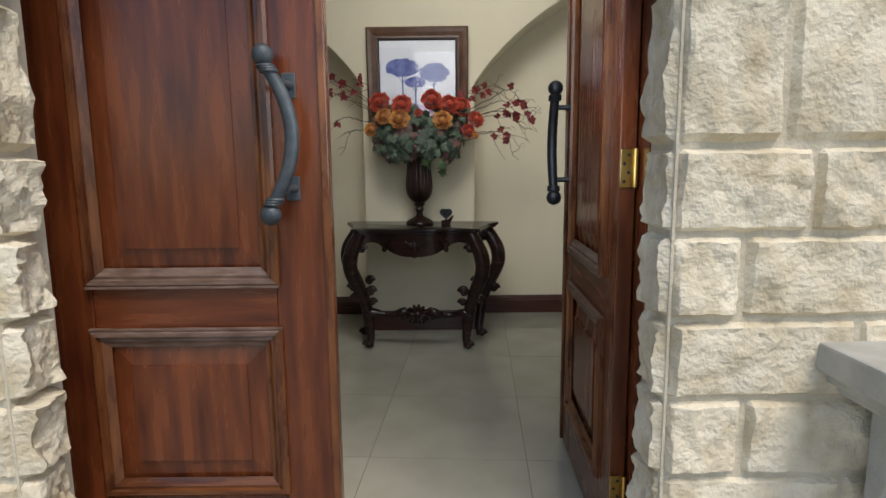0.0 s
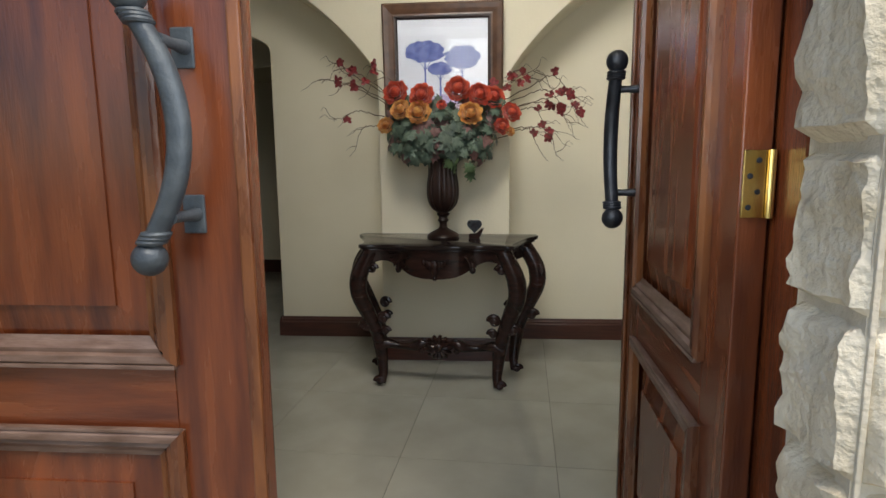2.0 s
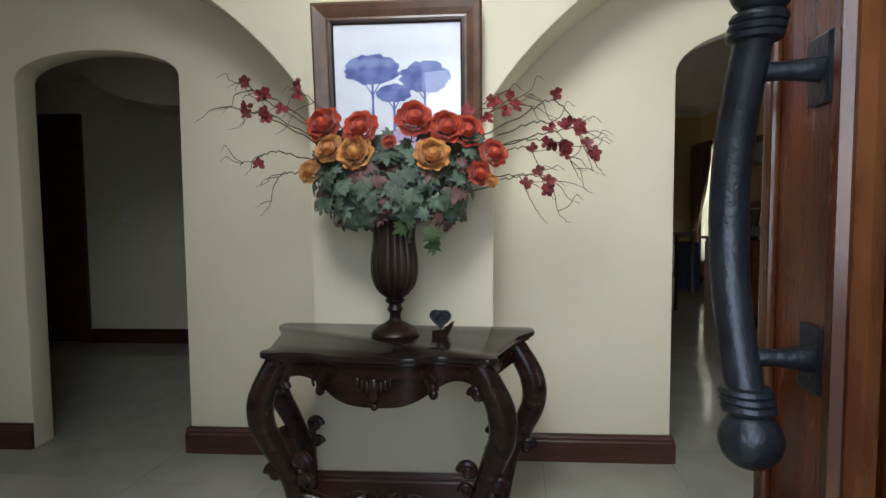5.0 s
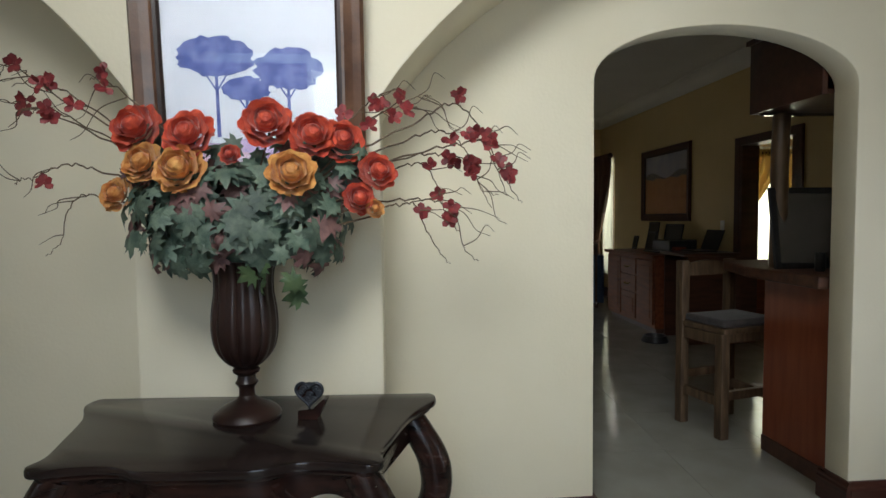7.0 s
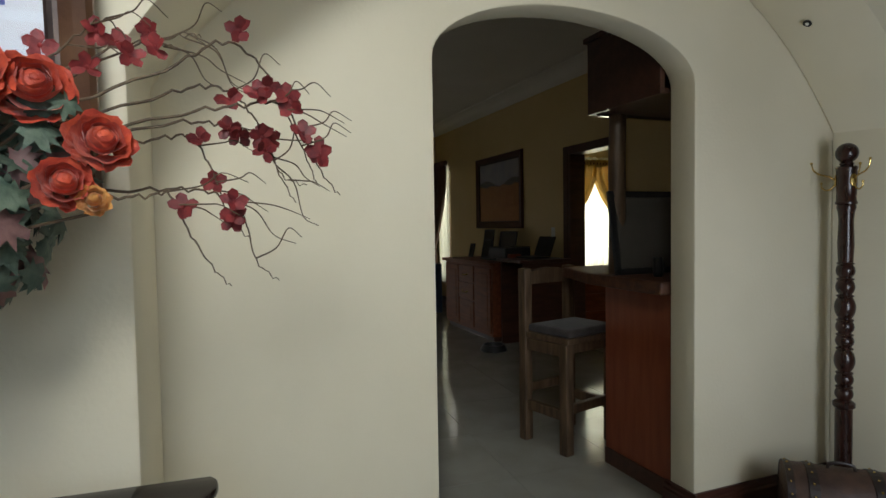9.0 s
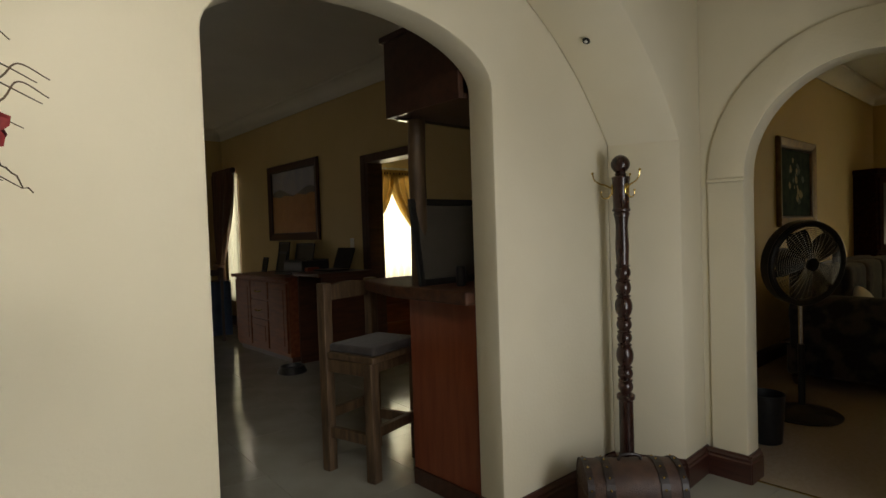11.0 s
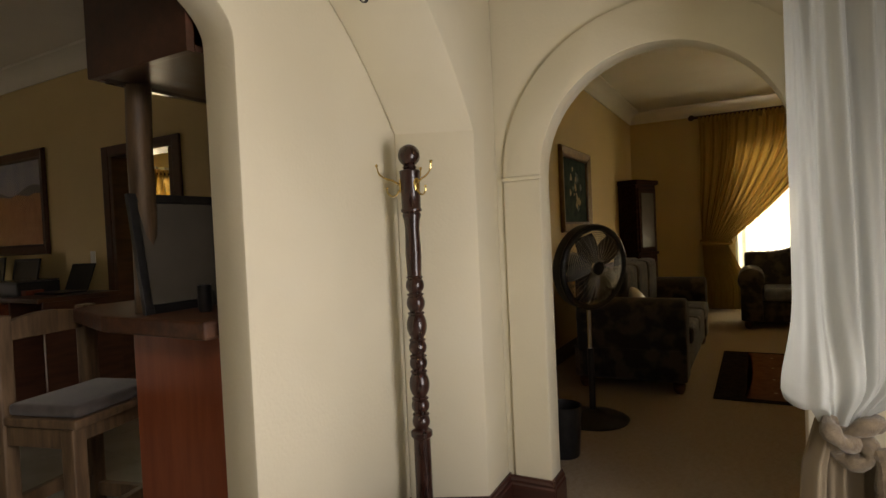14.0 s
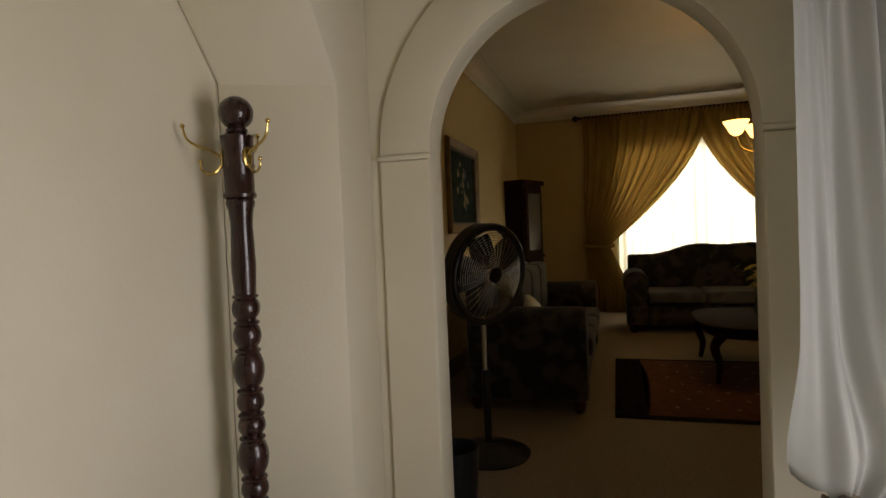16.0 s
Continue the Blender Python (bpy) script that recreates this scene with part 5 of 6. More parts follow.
def drape(name, label, m, width, top, tie_z, tie_x, bottom, material, folds=9, pelmet=True, s=1):
    """Curtain hung from a rail, drawn to one side by a tieback."""
    c = thing(name, label, "curtain", m)

    def edge(v):
        z = top + (bottom - top) * v
        t = (top - z) / max(.01, top - tie_z)
        if t <= 1:
            return z, width * (1 - .80 * t ** 1.7)
        q = (tie_z - z) / max(.01, tie_z - bottom)
        return z, width * (.20 + .16 * min(1, q * 1.5))

    def fn(u, v):
        z, w = edge(v)
        x = s * (u * w) + s * .012 * math.sin(v * 9)
        amp = .05 * min(1, w / width + .25)
        return (x, -amp * (1 + math.sin(u * folds * 2 * math.pi + .6 * math.sin(v * 4))) + .02 * math.sin(u * folds * 4.4 * math.pi + v * 2), z)

    part("drape", sheet_with(bmesh.new(), fn, folds * 14, 46), material, c, smooth=True, angle=180)
    if pelmet:
        part("heading", sheet_with(bmesh.new(), lambda u, v: (s * u * width, -.06 - .03 * math.sin(u * folds * 5 * math.pi), top + .07 - .10 * v), folds * 14, 5), material, c, "gathered curtain heading", smooth=True, angle=180)
    z, w = tie_z, width * .2
    part("tieback", tube(smooth_line([(s * -.02, -.0, z + .04), (s * .03, -.12, z), (s * (w + .02), -.12, z - .01), (s * (w + .05), -.02, z + .02)], 5), .022, 8), material, c, smooth=True)
    return c


def rail(p, q, z, mt=DARKWOOD):
    c = thing("curtain_rail", "dark wooden curtain pole with turned ends", "curtain rail")
    part("pole", tube([(*p, z), (*q, z)], .022, 12), mt, c, smooth=True)
    for e in (p, q):
        part("finial", ball((*e, z), .045, None, 12), mt, c, smooth=True)


drape("curtain", "brown curtain tied back beside the dining window", pose(EX - .10, 13.25, 0, 0, 0, -90), .72, 2.36, .95, 0, .03, BROWNCLOTH, 6)
rail((EX - .13, 13.28), (EX - .13, 12.55), 2.40)


def window(name, label, x, y0, y1, z0, z1, bars, dx=.05):
    w = thing(name, label, "window")
    w["kind"] = "structure"
    t = .05
    for a, b, c, d in ((y0, y1, z0, z0 + t), (y0, y1, z1 - t, z1), (y0, y0 + t, z0 + t, z1 - t), (y1 - t, y1, z0 + t, z1 - t)):
        part("window_frame", box(x + dx, x + dx + .05, a, b, c, d, .004), DARKWOOD, w)
    for i in range(1, bars):
        y = y0 + (y1 - y0) * i / bars
        part("mullion", box(x + dx, x + dx + .05, y - .02, y + .02, z0 + t, z1 - t, .003), DARKWOOD, w)
    part("window_sill", box(x - .02, x + dx, y0, y1, z0 - .03, z0 - .001, .003), CEILING, w)


window("window_3", "dark framed dining room window", EX, 12.68, 13.1, .45, 2.35, 2)
window("window_5", "wide framed lounge window", FX, 2.3, 4.55, .5, 2.45, 4)


def net(name, label, m, w, z0, z1):
    c = thing(name, label, "net curtain", m)
    part("net", sheet_with(bmesh.new(), lambda u, v: (u * w, .025 * math.sin(u * w * 55) + .01 * math.sin(u * 91), z1 + (z0 - z1) * v), int(w * 110), 4), SHEER_WINDOW, c, smooth=True, angle=180)


net("net_curtain", "white net curtain before the lounge window", pose(FX - .06, 4.6, 0, 0, 0, -90), 2.36, .40, 2.55)
net("net_curtain", "white net curtain before the study window", pose(4.5, 10.56, 0), 1.8, .70, 2.3)
net("net_curtain", "white net curtain before the dining window", pose(EX - .03, 13.12, 0, 0, 0, -90), .46, .40, 2.38)
drape("curtain", "gold curtain tied back beside the study window", pose(4.45, 10.50, 0), .98, 2.18, 1.05, 0, .03, GOLD_DRAPE, 8)
drape("curtain", "gold curtain tied back beside the study window", pose(6.35, 10.50, 0), .98, 2.18, 1.05, 0, .03, GOLD_DRAPE, 8, True, -1)
rail((4.38, 10.46), (6.42, 10.46), 2.20)
desk2 = thing("chest_of_drawers", "low wooden chest in the study", "chest", pose(4.95, 10.0, 0, 0, 0, 90))
part("body", box(-.25, .25, -.5, .5, 0, .72, .006), SIDEWOOD, desk2)
part("top_board", box(-.28, .28, -.53, .53, .721, .75, .006), SIDEWOOD, desk2)
for z in (.08, .30, .52):
    part("drawer", box(-.275, -.2505, -.46, .46, z, z + .19, .004), SIDEWOOD, desk2)


def dining_chair(m, label, cover=None):
    c = thing("dining_chair", label, "chair", m)
    mt = DARKWOOD
    for x in (-.2, .2):
        part("leg", box(x - .025, x + .025, -.225, -.175, 0, .98, .006), mt, c)
        part("leg", box(x - .025, x + .025, .175, .225, 0, .43, .006), mt, c)
    part("seat", box(-.24, .24, -.172, .24, .431, .48, .012), mt, c)
    for z in (.60, .74, .88):
        part("back_slat", box(-.174, .174, -.212, -.188, z, z + .08, .006), mt, c)
    if cover:
        b = sheet_with(bmesh.new(), lambda u, v: (-.30 + .60 * u, -.16 + .5 * v + .02 * math.sin(u * 12), .80 - .16 * (2 * u - 1) ** 2 * v - .30 * v ** 3 + .012 * math.sin(v * 17)), 20, 14)
        part("cloth", b, cover, c, "blue cloth hung over the chair", smooth=True, angle=180)
        b = sheet_with(bmesh.new(), lambda u, v: (-.31 + .62 * u, -.24 - .02 * math.sin(u * 21), .80 - .72 * v), 24, 10)
        part("cloth", b, cover, c, "blue cloth hung over the chair", smooth=True, angle=180)
        b = sheet_with(bmesh.new(), lambda u, v: (-.31 + .02 * math.sin(u * 15), -.24 + .55 * u, .80 - .72 * v - .25 * u * u * (1 - v)), 16, 10)
        part("cloth", b, cover, c, "blue cloth hung over the chair", smooth=True, angle=180)
        b = sheet_with(bmesh.new(), lambda u, v: (-.31 + .62 * u, -.24 + .10 * v, .80 + .015 * math.sin(u * 9)), 16, 3)
        part("cloth", b, cover, c, "blue cloth hung over the chair", smooth=True, angle=180)


dining_chair(pose(2.50, 10.45, 0, 0, 0, 100), "dark wooden dining chair on the tiled floor")
dining_chair(pose(2.20, 11.3, 0, 0, 0, 95), "dark wooden dining chair on the tiled floor")
dining_chair(pose(3.35, 12.0, 0, 0, 0, -20), "dining chair draped with a blue cloth", BLUECLOTH)
bowl = thing("pet_bowl", "small dark bowl on the tiled floor", "bowl", pose(3.25, 9.35, 0))
part("dish", lathe([(.14, 0), (.15, .01), (.12, .07), (.11, .07), (.10, .03), (.001, .028)], 24), BLACK, bowl, smooth=True)


# light switches
def switch(m):
    s = thing("light_switch", "white plastic wall light switch", "light switch", m, "light switches")
    part("plate", box(-.036, .036, -.008, -.0005, -.058, .058, .002), WHITEPL, s)
    part("rocker", box(-.010, .010, -.013, -.0085, -.020, .020, .002), WHITEPL, s)


switch(pose(EX, 9.52, 1.27, 0, 0, -90))
switch(pose(-3.30, 8.28, 1.28))

# passage door
pd = thing("passage_door", "dark wooden door in the passage", "door")
pd["kind"] = "structure"
part("casing", box(-3.82, -3.71, 8.235, 8.279, 0, 2.30, .006), DARKWOOD, pd)
part("head", box(-4.72, -3.821, 8.235, 8.279, 2.19, 2.30, .006), DARKWOOD, pd)
part("leaf", box(-4.72, -3.822, 8.25, 8.278, .01, 2.188, .004), DARKWOOD, pd)


# ---------------------------------------------------------------- lounge
def sofa(m, L, label, camel=False, seat=UPHOLSTERY):
    """Rolled-arm sofa facing -y, its back on +y, length along x."""
    s = thing("sofa", label, "sofa", m)
    D = .92
    part("base", box(-L / 2 + .02, L / 2 - .02, -D / 2 + .04, D / 2 - .02, .09, .34, .03, seg=3), UPHOLSTERY, s, smooth=True)
    part("piping", box(-L / 2 + .005, L / 2 - .005, -D / 2 + .03, D / 2 - .012, .335, .35, .006), UPHOLSTERY, s)
    n = 2 if L < 1.9 else 3
    for i in range(n):
        w = (L - .52) / n
        x = -L / 2 + .26 + w * i
        part("seat_cushion", box(x + .006, x + w - .006, -D / 2 - .01, D / 2 - .25, .351, .50, .055, seg=4), seat, s, smooth=True, angle=180)
    top = [(-L / 2 + .05, .30)] + [(-L / 2 + .05 + (L - .1) * i / 30, .90 + (.14 * math.sin(math.pi * i / 30) ** 1.5 + .02 * math.cos(i * .62) if camel else .07)) for i in range(31)] + [(L / 2 - .05, .30)]
    part("backrest", prism(top, lambda u, v: (u, D / 2 - .26 + .10 * (v - .3), v), lambda u, v: (u, D / 2 - .03, v), bevel=.035), UPHOLSTERY, s, smooth=True, angle=180)
    if not camel:
        for i in range(n):
            w = (L - .52) / n
            x = -L / 2 + .26 + w * i
            part("back_cushion", box(x + .01, x + w - .01, D / 2 - .42, D / 2 - .23, .505, .98, .08, seg=4), UPHOLSTERY, s, smooth=True, angle=180)
    for k in (-1, 1):
        x = k * (L / 2 - .13)
        prof = [(-.12, .10), (.12, .10), (.12, .50)] + [(.15 * math.cos(a), .60 + .15 * math.sin(a)) for a in np.linspace(-.3, math.pi + .3, 16)] + [(-.12, .50)]
        part("arm", prism(prof, lambda u, v: (x + u, -D / 2 + .02, v), lambda u, v: (x + u, D / 2 - .05, v), bevel=.02), UPHOLSTERY, s, "rolled arm", smooth=True, angle=60)
        for y in (-D / 2 + .09, D / 2 - .09):
            part("foot", lathe([(.028, 0), (.045, .03), (.05, .07), (.035, .0895)], 14, None, Matrix.Translation((k * (L / 2 - .09), y, 0))), DARKWOOD, s, smooth=True)
    return s


sofa(pose(6.98, 5.26, 0), 2.24, "dark floral upholstered sofa with rolled arms")
sofa(pose(9.52, 3.30, 0, 0, 0, -90), 2.45, "dark camel-back sofa with a blue-grey seat under the window", True, BLUESEAT)
pl = thing("cushion", "pale scatter cushion on the sofa", "cushion", pose(6.30, 5.22, .62, -25, 0, 10))
part("pad", ball((0, 0, 0), .2, None, 18, (1, .4, 1)), WHITEPL, pl, smooth=True)


def fan(m):
    f = thing("pedestal_fan", "black pedestal fan with a wire cage", "fan", m)
    part("base", lathe([(.24, 0), (.245, .012), (.22, .026), (.10, .042), (.05, .07), (.035, .075)], 36), BLACK, f, smooth=True)
    part("pole", tube([(0, 0, .0751), (0, 0, .93)], .016, 14), CHROME, f, smooth=True)
    part("sleeve", tube([(0, 0, .0752), (0, 0, .50)], .022, 14), BLACK, f, smooth=True)
    H = Matrix.Translation((0, 0, 1.07)) @ Matrix.Rotation(radians(6), 4, 'X')
    b = lathe([(.02, .0), (.075, .01), (.085, .06), (.08, .14), (.05, .18), (.01, .19)], 24)
    b.transform(H @ pose(0, .02, 0, -90, 0, 0))
    part("motor", b, BLACK, f, smooth=True)
    part("neck", tube([(0, .06, .92), (0, .07, 1.0)], .025, 12), BLACK, f, smooth=True)
    cage = part("cage", tube([tuple(H @ Vector((.275 * math.cos(a), -.06, .275 * math.sin(a)))) for a in np.linspace(0, 2 * math.pi, 49)], .022, 8, None), BLACK, f, "black wire guard", smooth=True)
    for rr in np.linspace(.05, .268, 17):
        part("wire_ring", tube([tuple(H @ Vector((rr * math.cos(a), -.105 + .045 * (rr / .275) ** 3, rr * math.sin(a)))) for a in np.linspace(0, 2 * math.pi, 37)], .0016, 4), CHROME, cage)
    for i in range(36):
        a = 2 * math.pi * i / 36
        part("wire", tube([tuple(H @ Vector((r0 * math.cos(a), -.105 + .045 * (r0 / .275) ** 3, r0 * math.sin(a)))) for r0 in (.04, .14, .21, .275)], .0016, 4), CHROME, cage)
    band = lathe([(.285, -.055), (.292, -.05), (.292, .05), (.285, .055), (.276, .05), (.276, -.05), (.285, -.055)], 40, None, H @ pose(0, -.03, 0, 90, 0, 0))
    bmesh.ops.delete(band, geom=[q for q in band.faces if len(q.verts) > 4], context='FACES_ONLY')
    part("rim_band", band, BLACK, f, "deep black rim of the guard", smooth=True)
    part("badge", lathe([(.045, -.006), (.045, .006)], 20, None, H @ pose(0, -.107, 0, 90, 0, 0)), BLACK, f)
    for i in range(5):
        a = 2 * math.pi * i / 5 + .5
        M = H @ Matrix.Rotation(a, 4, 'Y')
        b = sheet_with(bmesh.new(), lambda u, v: M @ Vector((.03 + .21 * u, -.06 + .05 * (v - .5), (v - .5) * (.05 + .09 * math.sin(u * 2.4)))), 8, 6)
        part("blade", b, FANGREY, f, "dark plastic fan blade", smooth=True, angle=180)


fan(pose(5.10, 5.36, 0, 0, 0, -32))
bn = thing("waste_bin", "small black bin on the carpet", "bin", pose(4.42, 5.36, 0))
part("tub", lathe([(.085, 0), (.09, .005), (.11, .30), (.105, .30), (.085, .02), (.001, .018)], 24), BLACK, bn, smooth=True)

cab = thing("corner_cabinet", "tall dark wooden display cabinet with glass door", "cabinet", pose(9.98, 5.82, 0, 0, 0, -20))
part("body", box(-.28, .28, -.10, .20, .05, 1.93, .006), LOUNGEWOOD, cab)
part("crown", box(-.31, .31, -.14, .22, 1.931, 2.0, .015), LOUNGEWOOD, cab)
part("plinth", box(-.30, .30, -.12, .21, 0, .049, .004), LOUNGEWOOD, cab)
gd = part("door", box(-.24, .24, -.122, -.101, .95, 1.88, .004), LOUNGEWOOD, cab)
part("pane", box(-.17, .17, -.126, -.1225, 1.02, 1.81), GREYGLASS, gd, "dark reflecting glass pane")
part("door", box(-.24, .24, -.122, -.101, .10, .90, .004), LOUNGEWOOD, cab)
part("rail", box(-.29, .29, -.125, -.10, .905, .945, .004), LOUNGEWOOD, cab)

rug = thing("rug", "rust patterned rug with a dark wavy border", "rug")
X0, X1, Y0, Y1 = 5.88, 7.66, 2.2, 4.65
part("border", box(X0, X1, Y0, Y1, -.001, .010, .003), RUGDARK, rug)
inn = [(X0 + .06, Y0 + .2), (X0 + .06, Y1 - .22)] + [(X0 + .06 + (X1 - X0 - .12) * i / 16, Y1 - .22 - .05 * math.sin(math.pi * i / 16)) for i in range(1, 16)] + [(X1 - .06, Y1 - .22), (X1 - .06, Y0 + .2)]
part("field", prism(inn, lambda u, v: (u, v, .0101), lambda u, v: (u, v, .0125)), RUGFIELD, rug, "rust field with small pale motifs")
for i in range(7):
    for j in range(10):
        x, y = X0 + .26 + .21 * i, Y1 - .42 - .20 * j - (.1 if i % 2 else 0)
        part("motif", prism([(x - .016, y), (x, y - .016), (x + .016, y), (x, y + .016)], lambda u, v: (u, v, .0126), lambda u, v: (u, v, .0135)), RUGDOT, rug)

ct = thing("coffee_table", "dark oval coffee table with curved legs", "coffee table", pose(7.32, 3.42, .012))
part("tabletop", prism([(.62 * math.copysign(abs(math.cos(a)) ** .6, math.cos(a)), .55 * math.copysign(abs(math.sin(a)) ** .6, math.sin(a))) for a in np.linspace(0, 2 * math.pi, 41)[:-1]], lambda u, v: (u, v, .43), lambda u, v: (u, v, .46), bevel=.008), LOUNGEWOOD, ct, smooth=True)
part("apron", prism([(.55 * math.copysign(abs(math.cos(a)) ** .6, math.cos(a)), .48 * math.copysign(abs(math.sin(a)) ** .6, math.sin(a))) for a in np.linspace(0, 2 * math.pi, 41)[:-1]], lambda u, v: (u, v, .36), lambda u, v: (u, v, .4295)), LOUNGEWOOD, ct, smooth=True)
for sx in (-1, 1):
    for sy in (-1, 1):
        ln = smooth_line([(sx * .45, sy * .38, .40), (sx * .52, sy * .46, .30), (sx * .48, sy * .42, .15), (sx * .50, sy * .44, .0)], 5)
        part("leg", tube(ln, [.045 - .027 * i / len(ln) for i in range(len(ln))], 10), LOUNGEWOOD, ct, smooth=True)
pot = thing("flower_vase", "small vase of yellow lilies on the coffee table", "flowers", pose(7.45, 3.40, .473))
part("vase", lathe([(.04, 0), (.06, .04), (.05, .12), (.035, .16), (.04, .18)], 18), GREYGLASS, pot, smooth=True)
r2 = random.Random(2)
LILY = mat("yellow_lily", (.62, .50, .10), (.72, .62, .2), .5, scale=30)
for i in range(16):
    a, k = r2.uniform(0, 6.28), r2.uniform(.04, .20)
    p = Vector((k * math.cos(a), k * math.sin(a), .24 + r2.uniform(0, .20)))
    part("stem", tube([(0, 0, .15), tuple(p)], .003, 5), LEAF_LIME, pot)
    b = bmesh.new()
    if i % 2:
        for q in range(6):
            M = facing(p, (p.x, p.y, .15), q * math.pi / 3)
            b.faces.new([b.verts.new(M @ Vector(c)) for c in ((0, 0, 0), (.016, .03, .02), (0, .075, .01), (-.016, .03, .02))])
        part("bloom", b, LILY, pot, "yellow lily")
    else:
        leaf_mesh(b, facing(p, (p.x, p.y, .2), a), .10, r2)
        part("leaf", b, LEAF_LIME, pot)

rail((FX - .16, 5.15), (FX - .16, 1.7), 2.95)
drape("curtain", "gold curtain swept back by a tieback", pose(FX - .13, 5.05, 0, 0, 0, -90), 1.72, 2.88, 1.02, 0, .02, GOLD_DRAPE, 12)
drape("curtain", "gold curtain swept back by a tieback", pose(FX - .13, 1.75, 0, 0, 0, -90), 1.72, 2.88, 1.02, 0, .02, GOLD_DRAPE, 12, True, -1)

ch = thing("chandelier", "brass chandelier with amber glass shades, lit", "chandelier", pose(7.2, 3.30, 0))
part("rod", tube([(0, 0, 2.25), (0, 0, 3.158)], .010, 8), BRASS, ch, smooth=True)
part("hub", lathe([(.01, 1.86), (.04, 1.90), (.03, 1.98), (.055, 2.06), (.03, 2.16), (.012, 2.25)], 18), BRASS, ch, smooth=True)
for i in range(5):
    a = 2 * math.pi * i / 5 + math.pi / 2
    c, q = math.cos(a), math.sin(a)
    am = part("arm", tube(smooth_line([(.03 * c, .03 * q, 1.98), (.14 * c, .14 * q, 1.88), (.27 * c, .27 * q, 1.92), (.31 * c, .31 * q, 2.02)], 5), .009, 8), BRASS, ch, smooth=True)
    part("shade", lathe([(.025, 2.03), (.05, 2.05), (.075, 2.10), (.105, 2.15), (.102, 2.15), (.07, 2.10), (.045, 2.055), (.02, 2.035)], 20, None, Matrix.Translation((.31 * c, .31 * q, 0))), GLOW, am, "glowing amber glass shade", smooth=True)

# garden beyond the windows
def hedge(name, x, y0, y1, seed):
    r = random.Random(seed)
    h = thing(name, "sunlit green garden shrubs beyond the window", "shrub")
    b = bmesh.new()
    for i in range(2600):
        p = Vector((x + r.uniform(-.8, .8), r.uniform(y0, y1), r.uniform(-.3, 4.2)))
        M = facing(p, (-1, r.uniform(-1, 1), r.uniform(-.4, 1)), r.uniform(0, 6))
        s = r.uniform(.08, .2)
        b.faces.new([b.verts.new(M @ Vector(c)) for c in ((-s, 0, 0), (0, -s * .5, 0), (s, 0, .02), (0, s * .5, 0))])
    tagged(part("foliage", b, FOLIAGE, h), kind="stuff")


hedge("shrub", 14.5, -1.5, 8, 1)
hedge("shrub", 10.2, 6.6, 11.5, 2)


# ---------------------------------------------------------------- rough stone facing of the front wall
def stone_block(x0, x1, z0, z1, y, seed, parent, bulge=.028, side=None, n=28, k=16):
    """Rock-faced block: a sunk joint edge and a broken, faceted face. side: +1 faces -y, else faces the reveal."""
    r = random.Random(seed)
    off = Vector((r.uniform(0, 50), r.uniform(0, 50), r.uniform(0, 50)))
    b = bmesh.new()
    rows = []
    for i in range(n + 1):
        row = []
        for j in range(k + 1):
            u, v = i / n, j / k
            e = min(u, 1 - u) * (x1 - x0)
            f = min(v, 1 - v) * (z1 - z0)
            m = min(1, min(e, f) / .012)
            p = Vector((x0 + (x1 - x0) * u, z0 + (z1 - z0) * v, 0))
            h = .45 + .60 * noise.noise(p * 6 + off) + .60 * abs(noise.noise(p * 13 + off * 2)) + .34 * abs(noise.noise(p * 29 + off)) + .16 * noise.noise(p * 60 + off)
            d = m ** .5 * (bulge * max(.08, h)) - (.004 if m < .01 else 0)
            jx = .004 * noise.noise(p * 30 + off)
            if side is None:
                row.append(b.verts.new((p.x + jx, y - d, p.y + jx)))
            else:
                row.append(b.verts.new((y - side * d * 1.3, p.x, p.y + jx)))
        rows.append(row)
    for i in range(n):
        for j in range(k):
            b.faces.new((rows[i][j], rows[i + 1][j], rows[i + 1][j + 1], rows[i][j + 1]))
    return part("stone", b, STONE, parent, smooth=True, angle=32)


east = bpy.data.objects["wall_front_east"]
west = bpy.data.objects["wall_front_west"]
courses = [-.10, .05, .245, .44, .64, .84, 1.045, 1.25, 1.62, 1.83, 2.04, 2.25, 2.5, 2.75]
rs = random.Random(21)
for wall, xa, xb, side in ((east, .626, 2.6, 1), (west, -.98, -2.0, -1)):
    sgn = 1 if xb > xa else -1
    part("mortar_bed", box(min(xa - .004 * sgn, xb), max(xa - .004 * sgn, xb), FY, FY + .029, -.1, 2.8), MORTAR, wall)
    for c, (z0, z1) in enumerate(zip(courses, courses[1:])):
        x = xa
        while (xb - x) * sgn > .1:
            w = rs.uniform(.12, .22) if (c % 2 and x == xa) else rs.uniform(.26, .46)
            w *= 1.15 if z1 - z0 > .3 else 1
            xe = x + sgn * w
            a, e = sorted((x, xe))
            stone_block(a + .006, e - .006, z0 + .006, z1 - .006, FY, rs.randrange(9999), wall)
            x = xe
    # return of the quoins into the door reveal
    part("mortar_bed", box(min(xa, xa + .03 * sgn), max(xa, xa + .03 * sgn), FY + .003, 2.598 if side > 0 else 2.62, -.1, 2.3), MORTAR, wall)
    for z0, z1 in zip(courses[:-2], courses[1:-1]):
        stone_block(FY - .004, 2.575, z0 + .005, z1 - .005, xa - .002 * sgn, rs.randrange(9999), wall, .024 if side > 0 else .04, side, 12, 16)
    part("mortar_edge", box(min(xa - .002 * sgn, xa + .006 * sgn), max(xa - .002 * sgn, xa + .006 * sgn), FY - .006, FY + .001, -.1, 2.6, .002), MORTAR, wall, "pale pointed mortar on the corner")

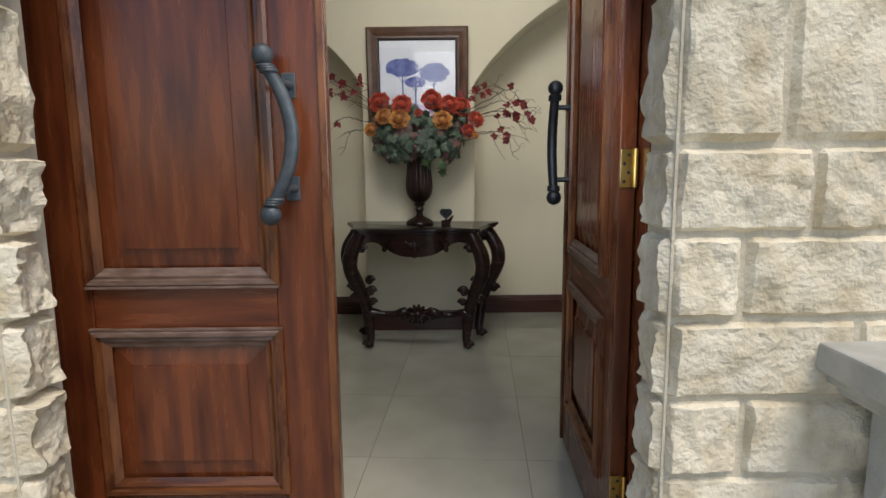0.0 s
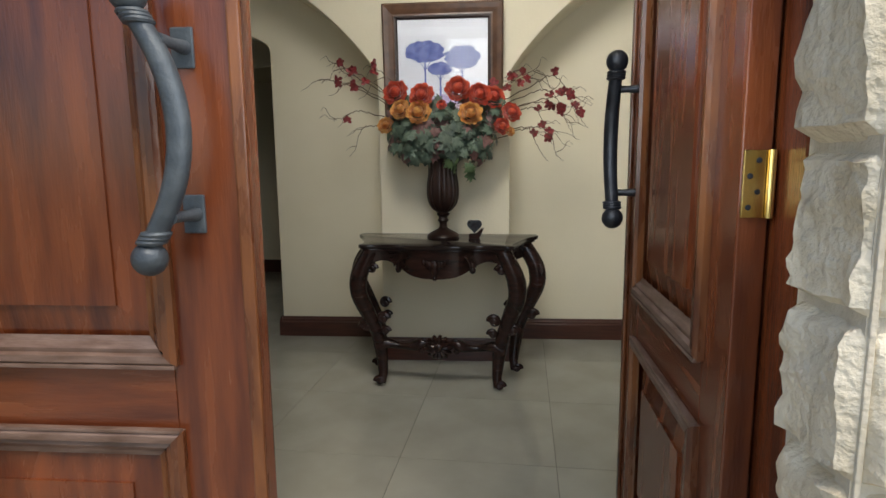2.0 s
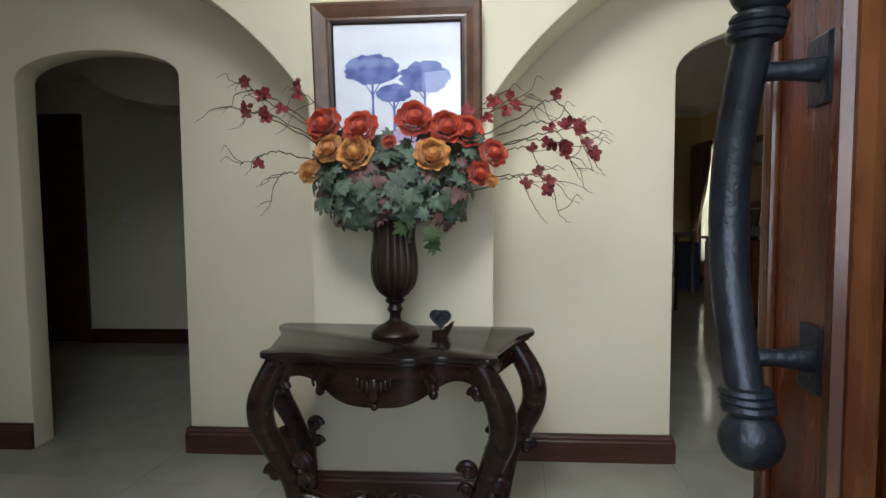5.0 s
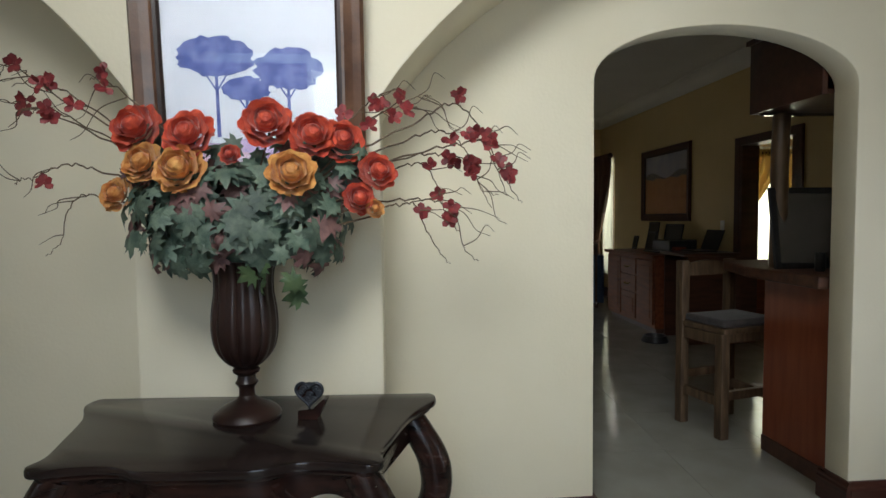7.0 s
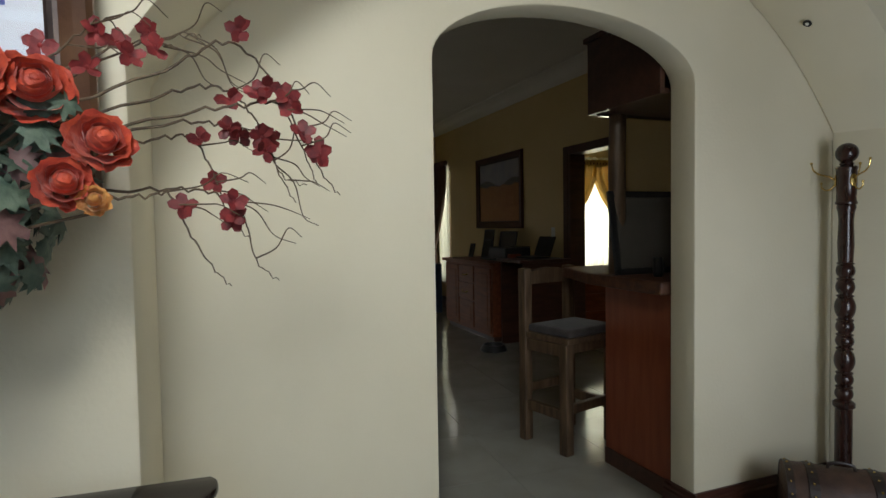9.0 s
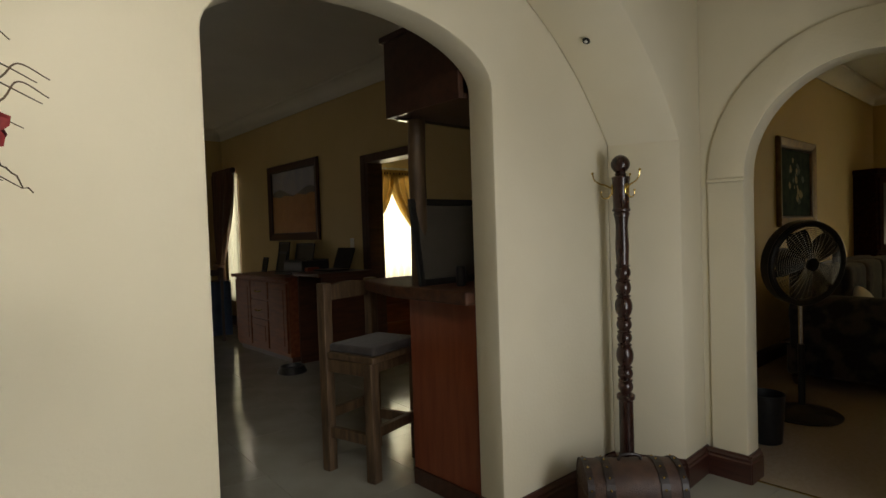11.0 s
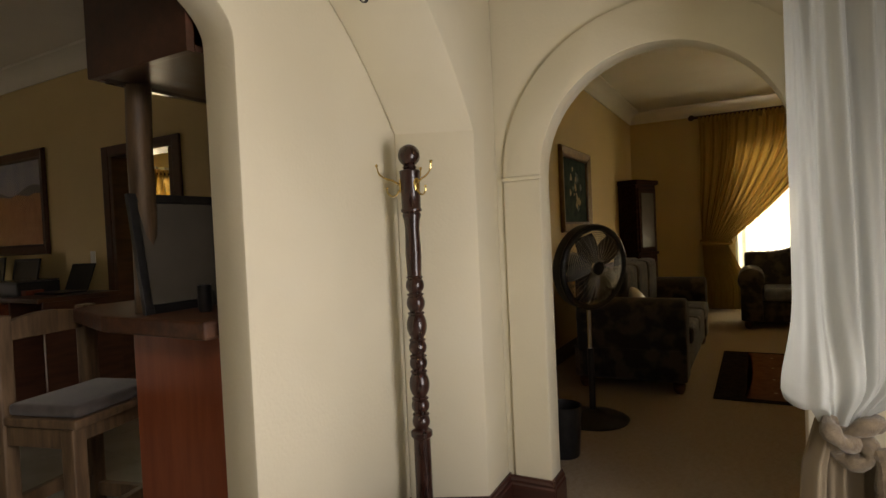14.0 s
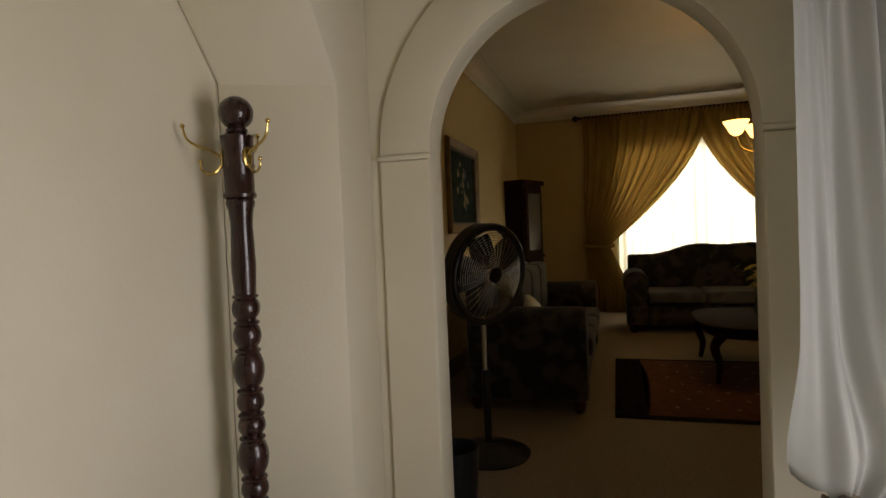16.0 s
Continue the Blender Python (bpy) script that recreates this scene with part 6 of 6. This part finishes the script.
sl = thing("stone_sill", "moulded grey cast-stone window sill on the front wall", "window sill")
part("slab", box(.985, 2.4, 2.10, FY - .002, .715, .785, .008), CASTSTONE, sl)
part("moulding", box(1.01, 2.4, 2.13, FY - .002, .685, .7145, .008), CASTSTONE, sl)
part("moulding", box(1.04, 2.4, 2.17, FY - .002, .655, .6845, .010), CASTSTONE, sl)
part("bracket", prism([(FY - .05, .30), (FY - .05, .6545), (2.19, .6545), (2.22, .58), (2.30, .50), (2.34, .40), (2.36, .30)], lambda u, v: (1.10, u, v), lambda u, v: (1.26, u, v), bevel=.006), CASTSTONE, sl)

# ---------------------------------------------------------------- floor tiles
floor = structure(part("floor", box(-4.95, 3.784, 2.70, 13.4, -.12, -.004), GROUT), "pale glossy porcelain tiled floor", "floor")
box_e = structure(part("floor_edge", box(3.784, 4.3, 5.9, 13.4, -.12, -.004), GROUT), "dark grouted floor bed", "floor")


def clip(poly, axis, lim, keep):
    out = []
    for i, p in enumerate(poly):
        q = poly[(i + 1) % len(poly)]
        a, b = (p[axis] - lim) * keep, (q[axis] - lim) * keep
        if a >= 0:
            out.append(p)
        if a * b < 0:
            t = a / (a - b)
            out.append((p[0] + (q[0] - p[0]) * t, p[1] + (q[1] - p[1]) * t))
    return out


S, G, TH = .658, .0014, radians(-3.6)
ca, sa = math.cos(TH), math.sin(TH)
whole = {}
for i in range(-9, 8):
    for j in range(-3, 16):
        cx, cy = (i + .5) * S, (j + .5) * S
        corners = []
        for dx, dy in ((-1, -1), (1, -1), (1, 1), (-1, 1)):
            lx, ly = cx + dx * (S / 2 - G), cy + dy * (S / 2 - G)
            corners.append((.466 + ca * lx - sa * ly, 3.967 + sa * lx + ca * ly))
        poly = corners
        for ax, lim, keep in ((0, -3.8 if cy + 3.967 < 5.2 else -4.9, 1), (1, 2.765, 1), (1, 13.3, -1), (0, 3.784 if cy + 3.967 < 5.9 else 4.2, -1)):
            poly = clip(poly, ax, lim, keep)
            if not poly:
                break
        if len(poly) < 3:
            continue
        b = bmesh.new()
        mx, my = sum(p[0] for p in poly) / len(poly), sum(p[1] for p in poly) / len(poly)
        tp = [b.verts.new((p[0] - mx, p[1] - my, 0)) for p in poly]
        bt = [b.verts.new((p[0] - mx, p[1] - my, -.006)) for p in poly]
        b.faces.new(tp)
        for q in range(len(poly)):
            b.faces.new((bt[q], bt[(q + 1) % len(poly)], tp[(q + 1) % len(poly)], tp[q]))
        o = part("tile", b, TILE, floor)
        o.location = (mx, my, 0)
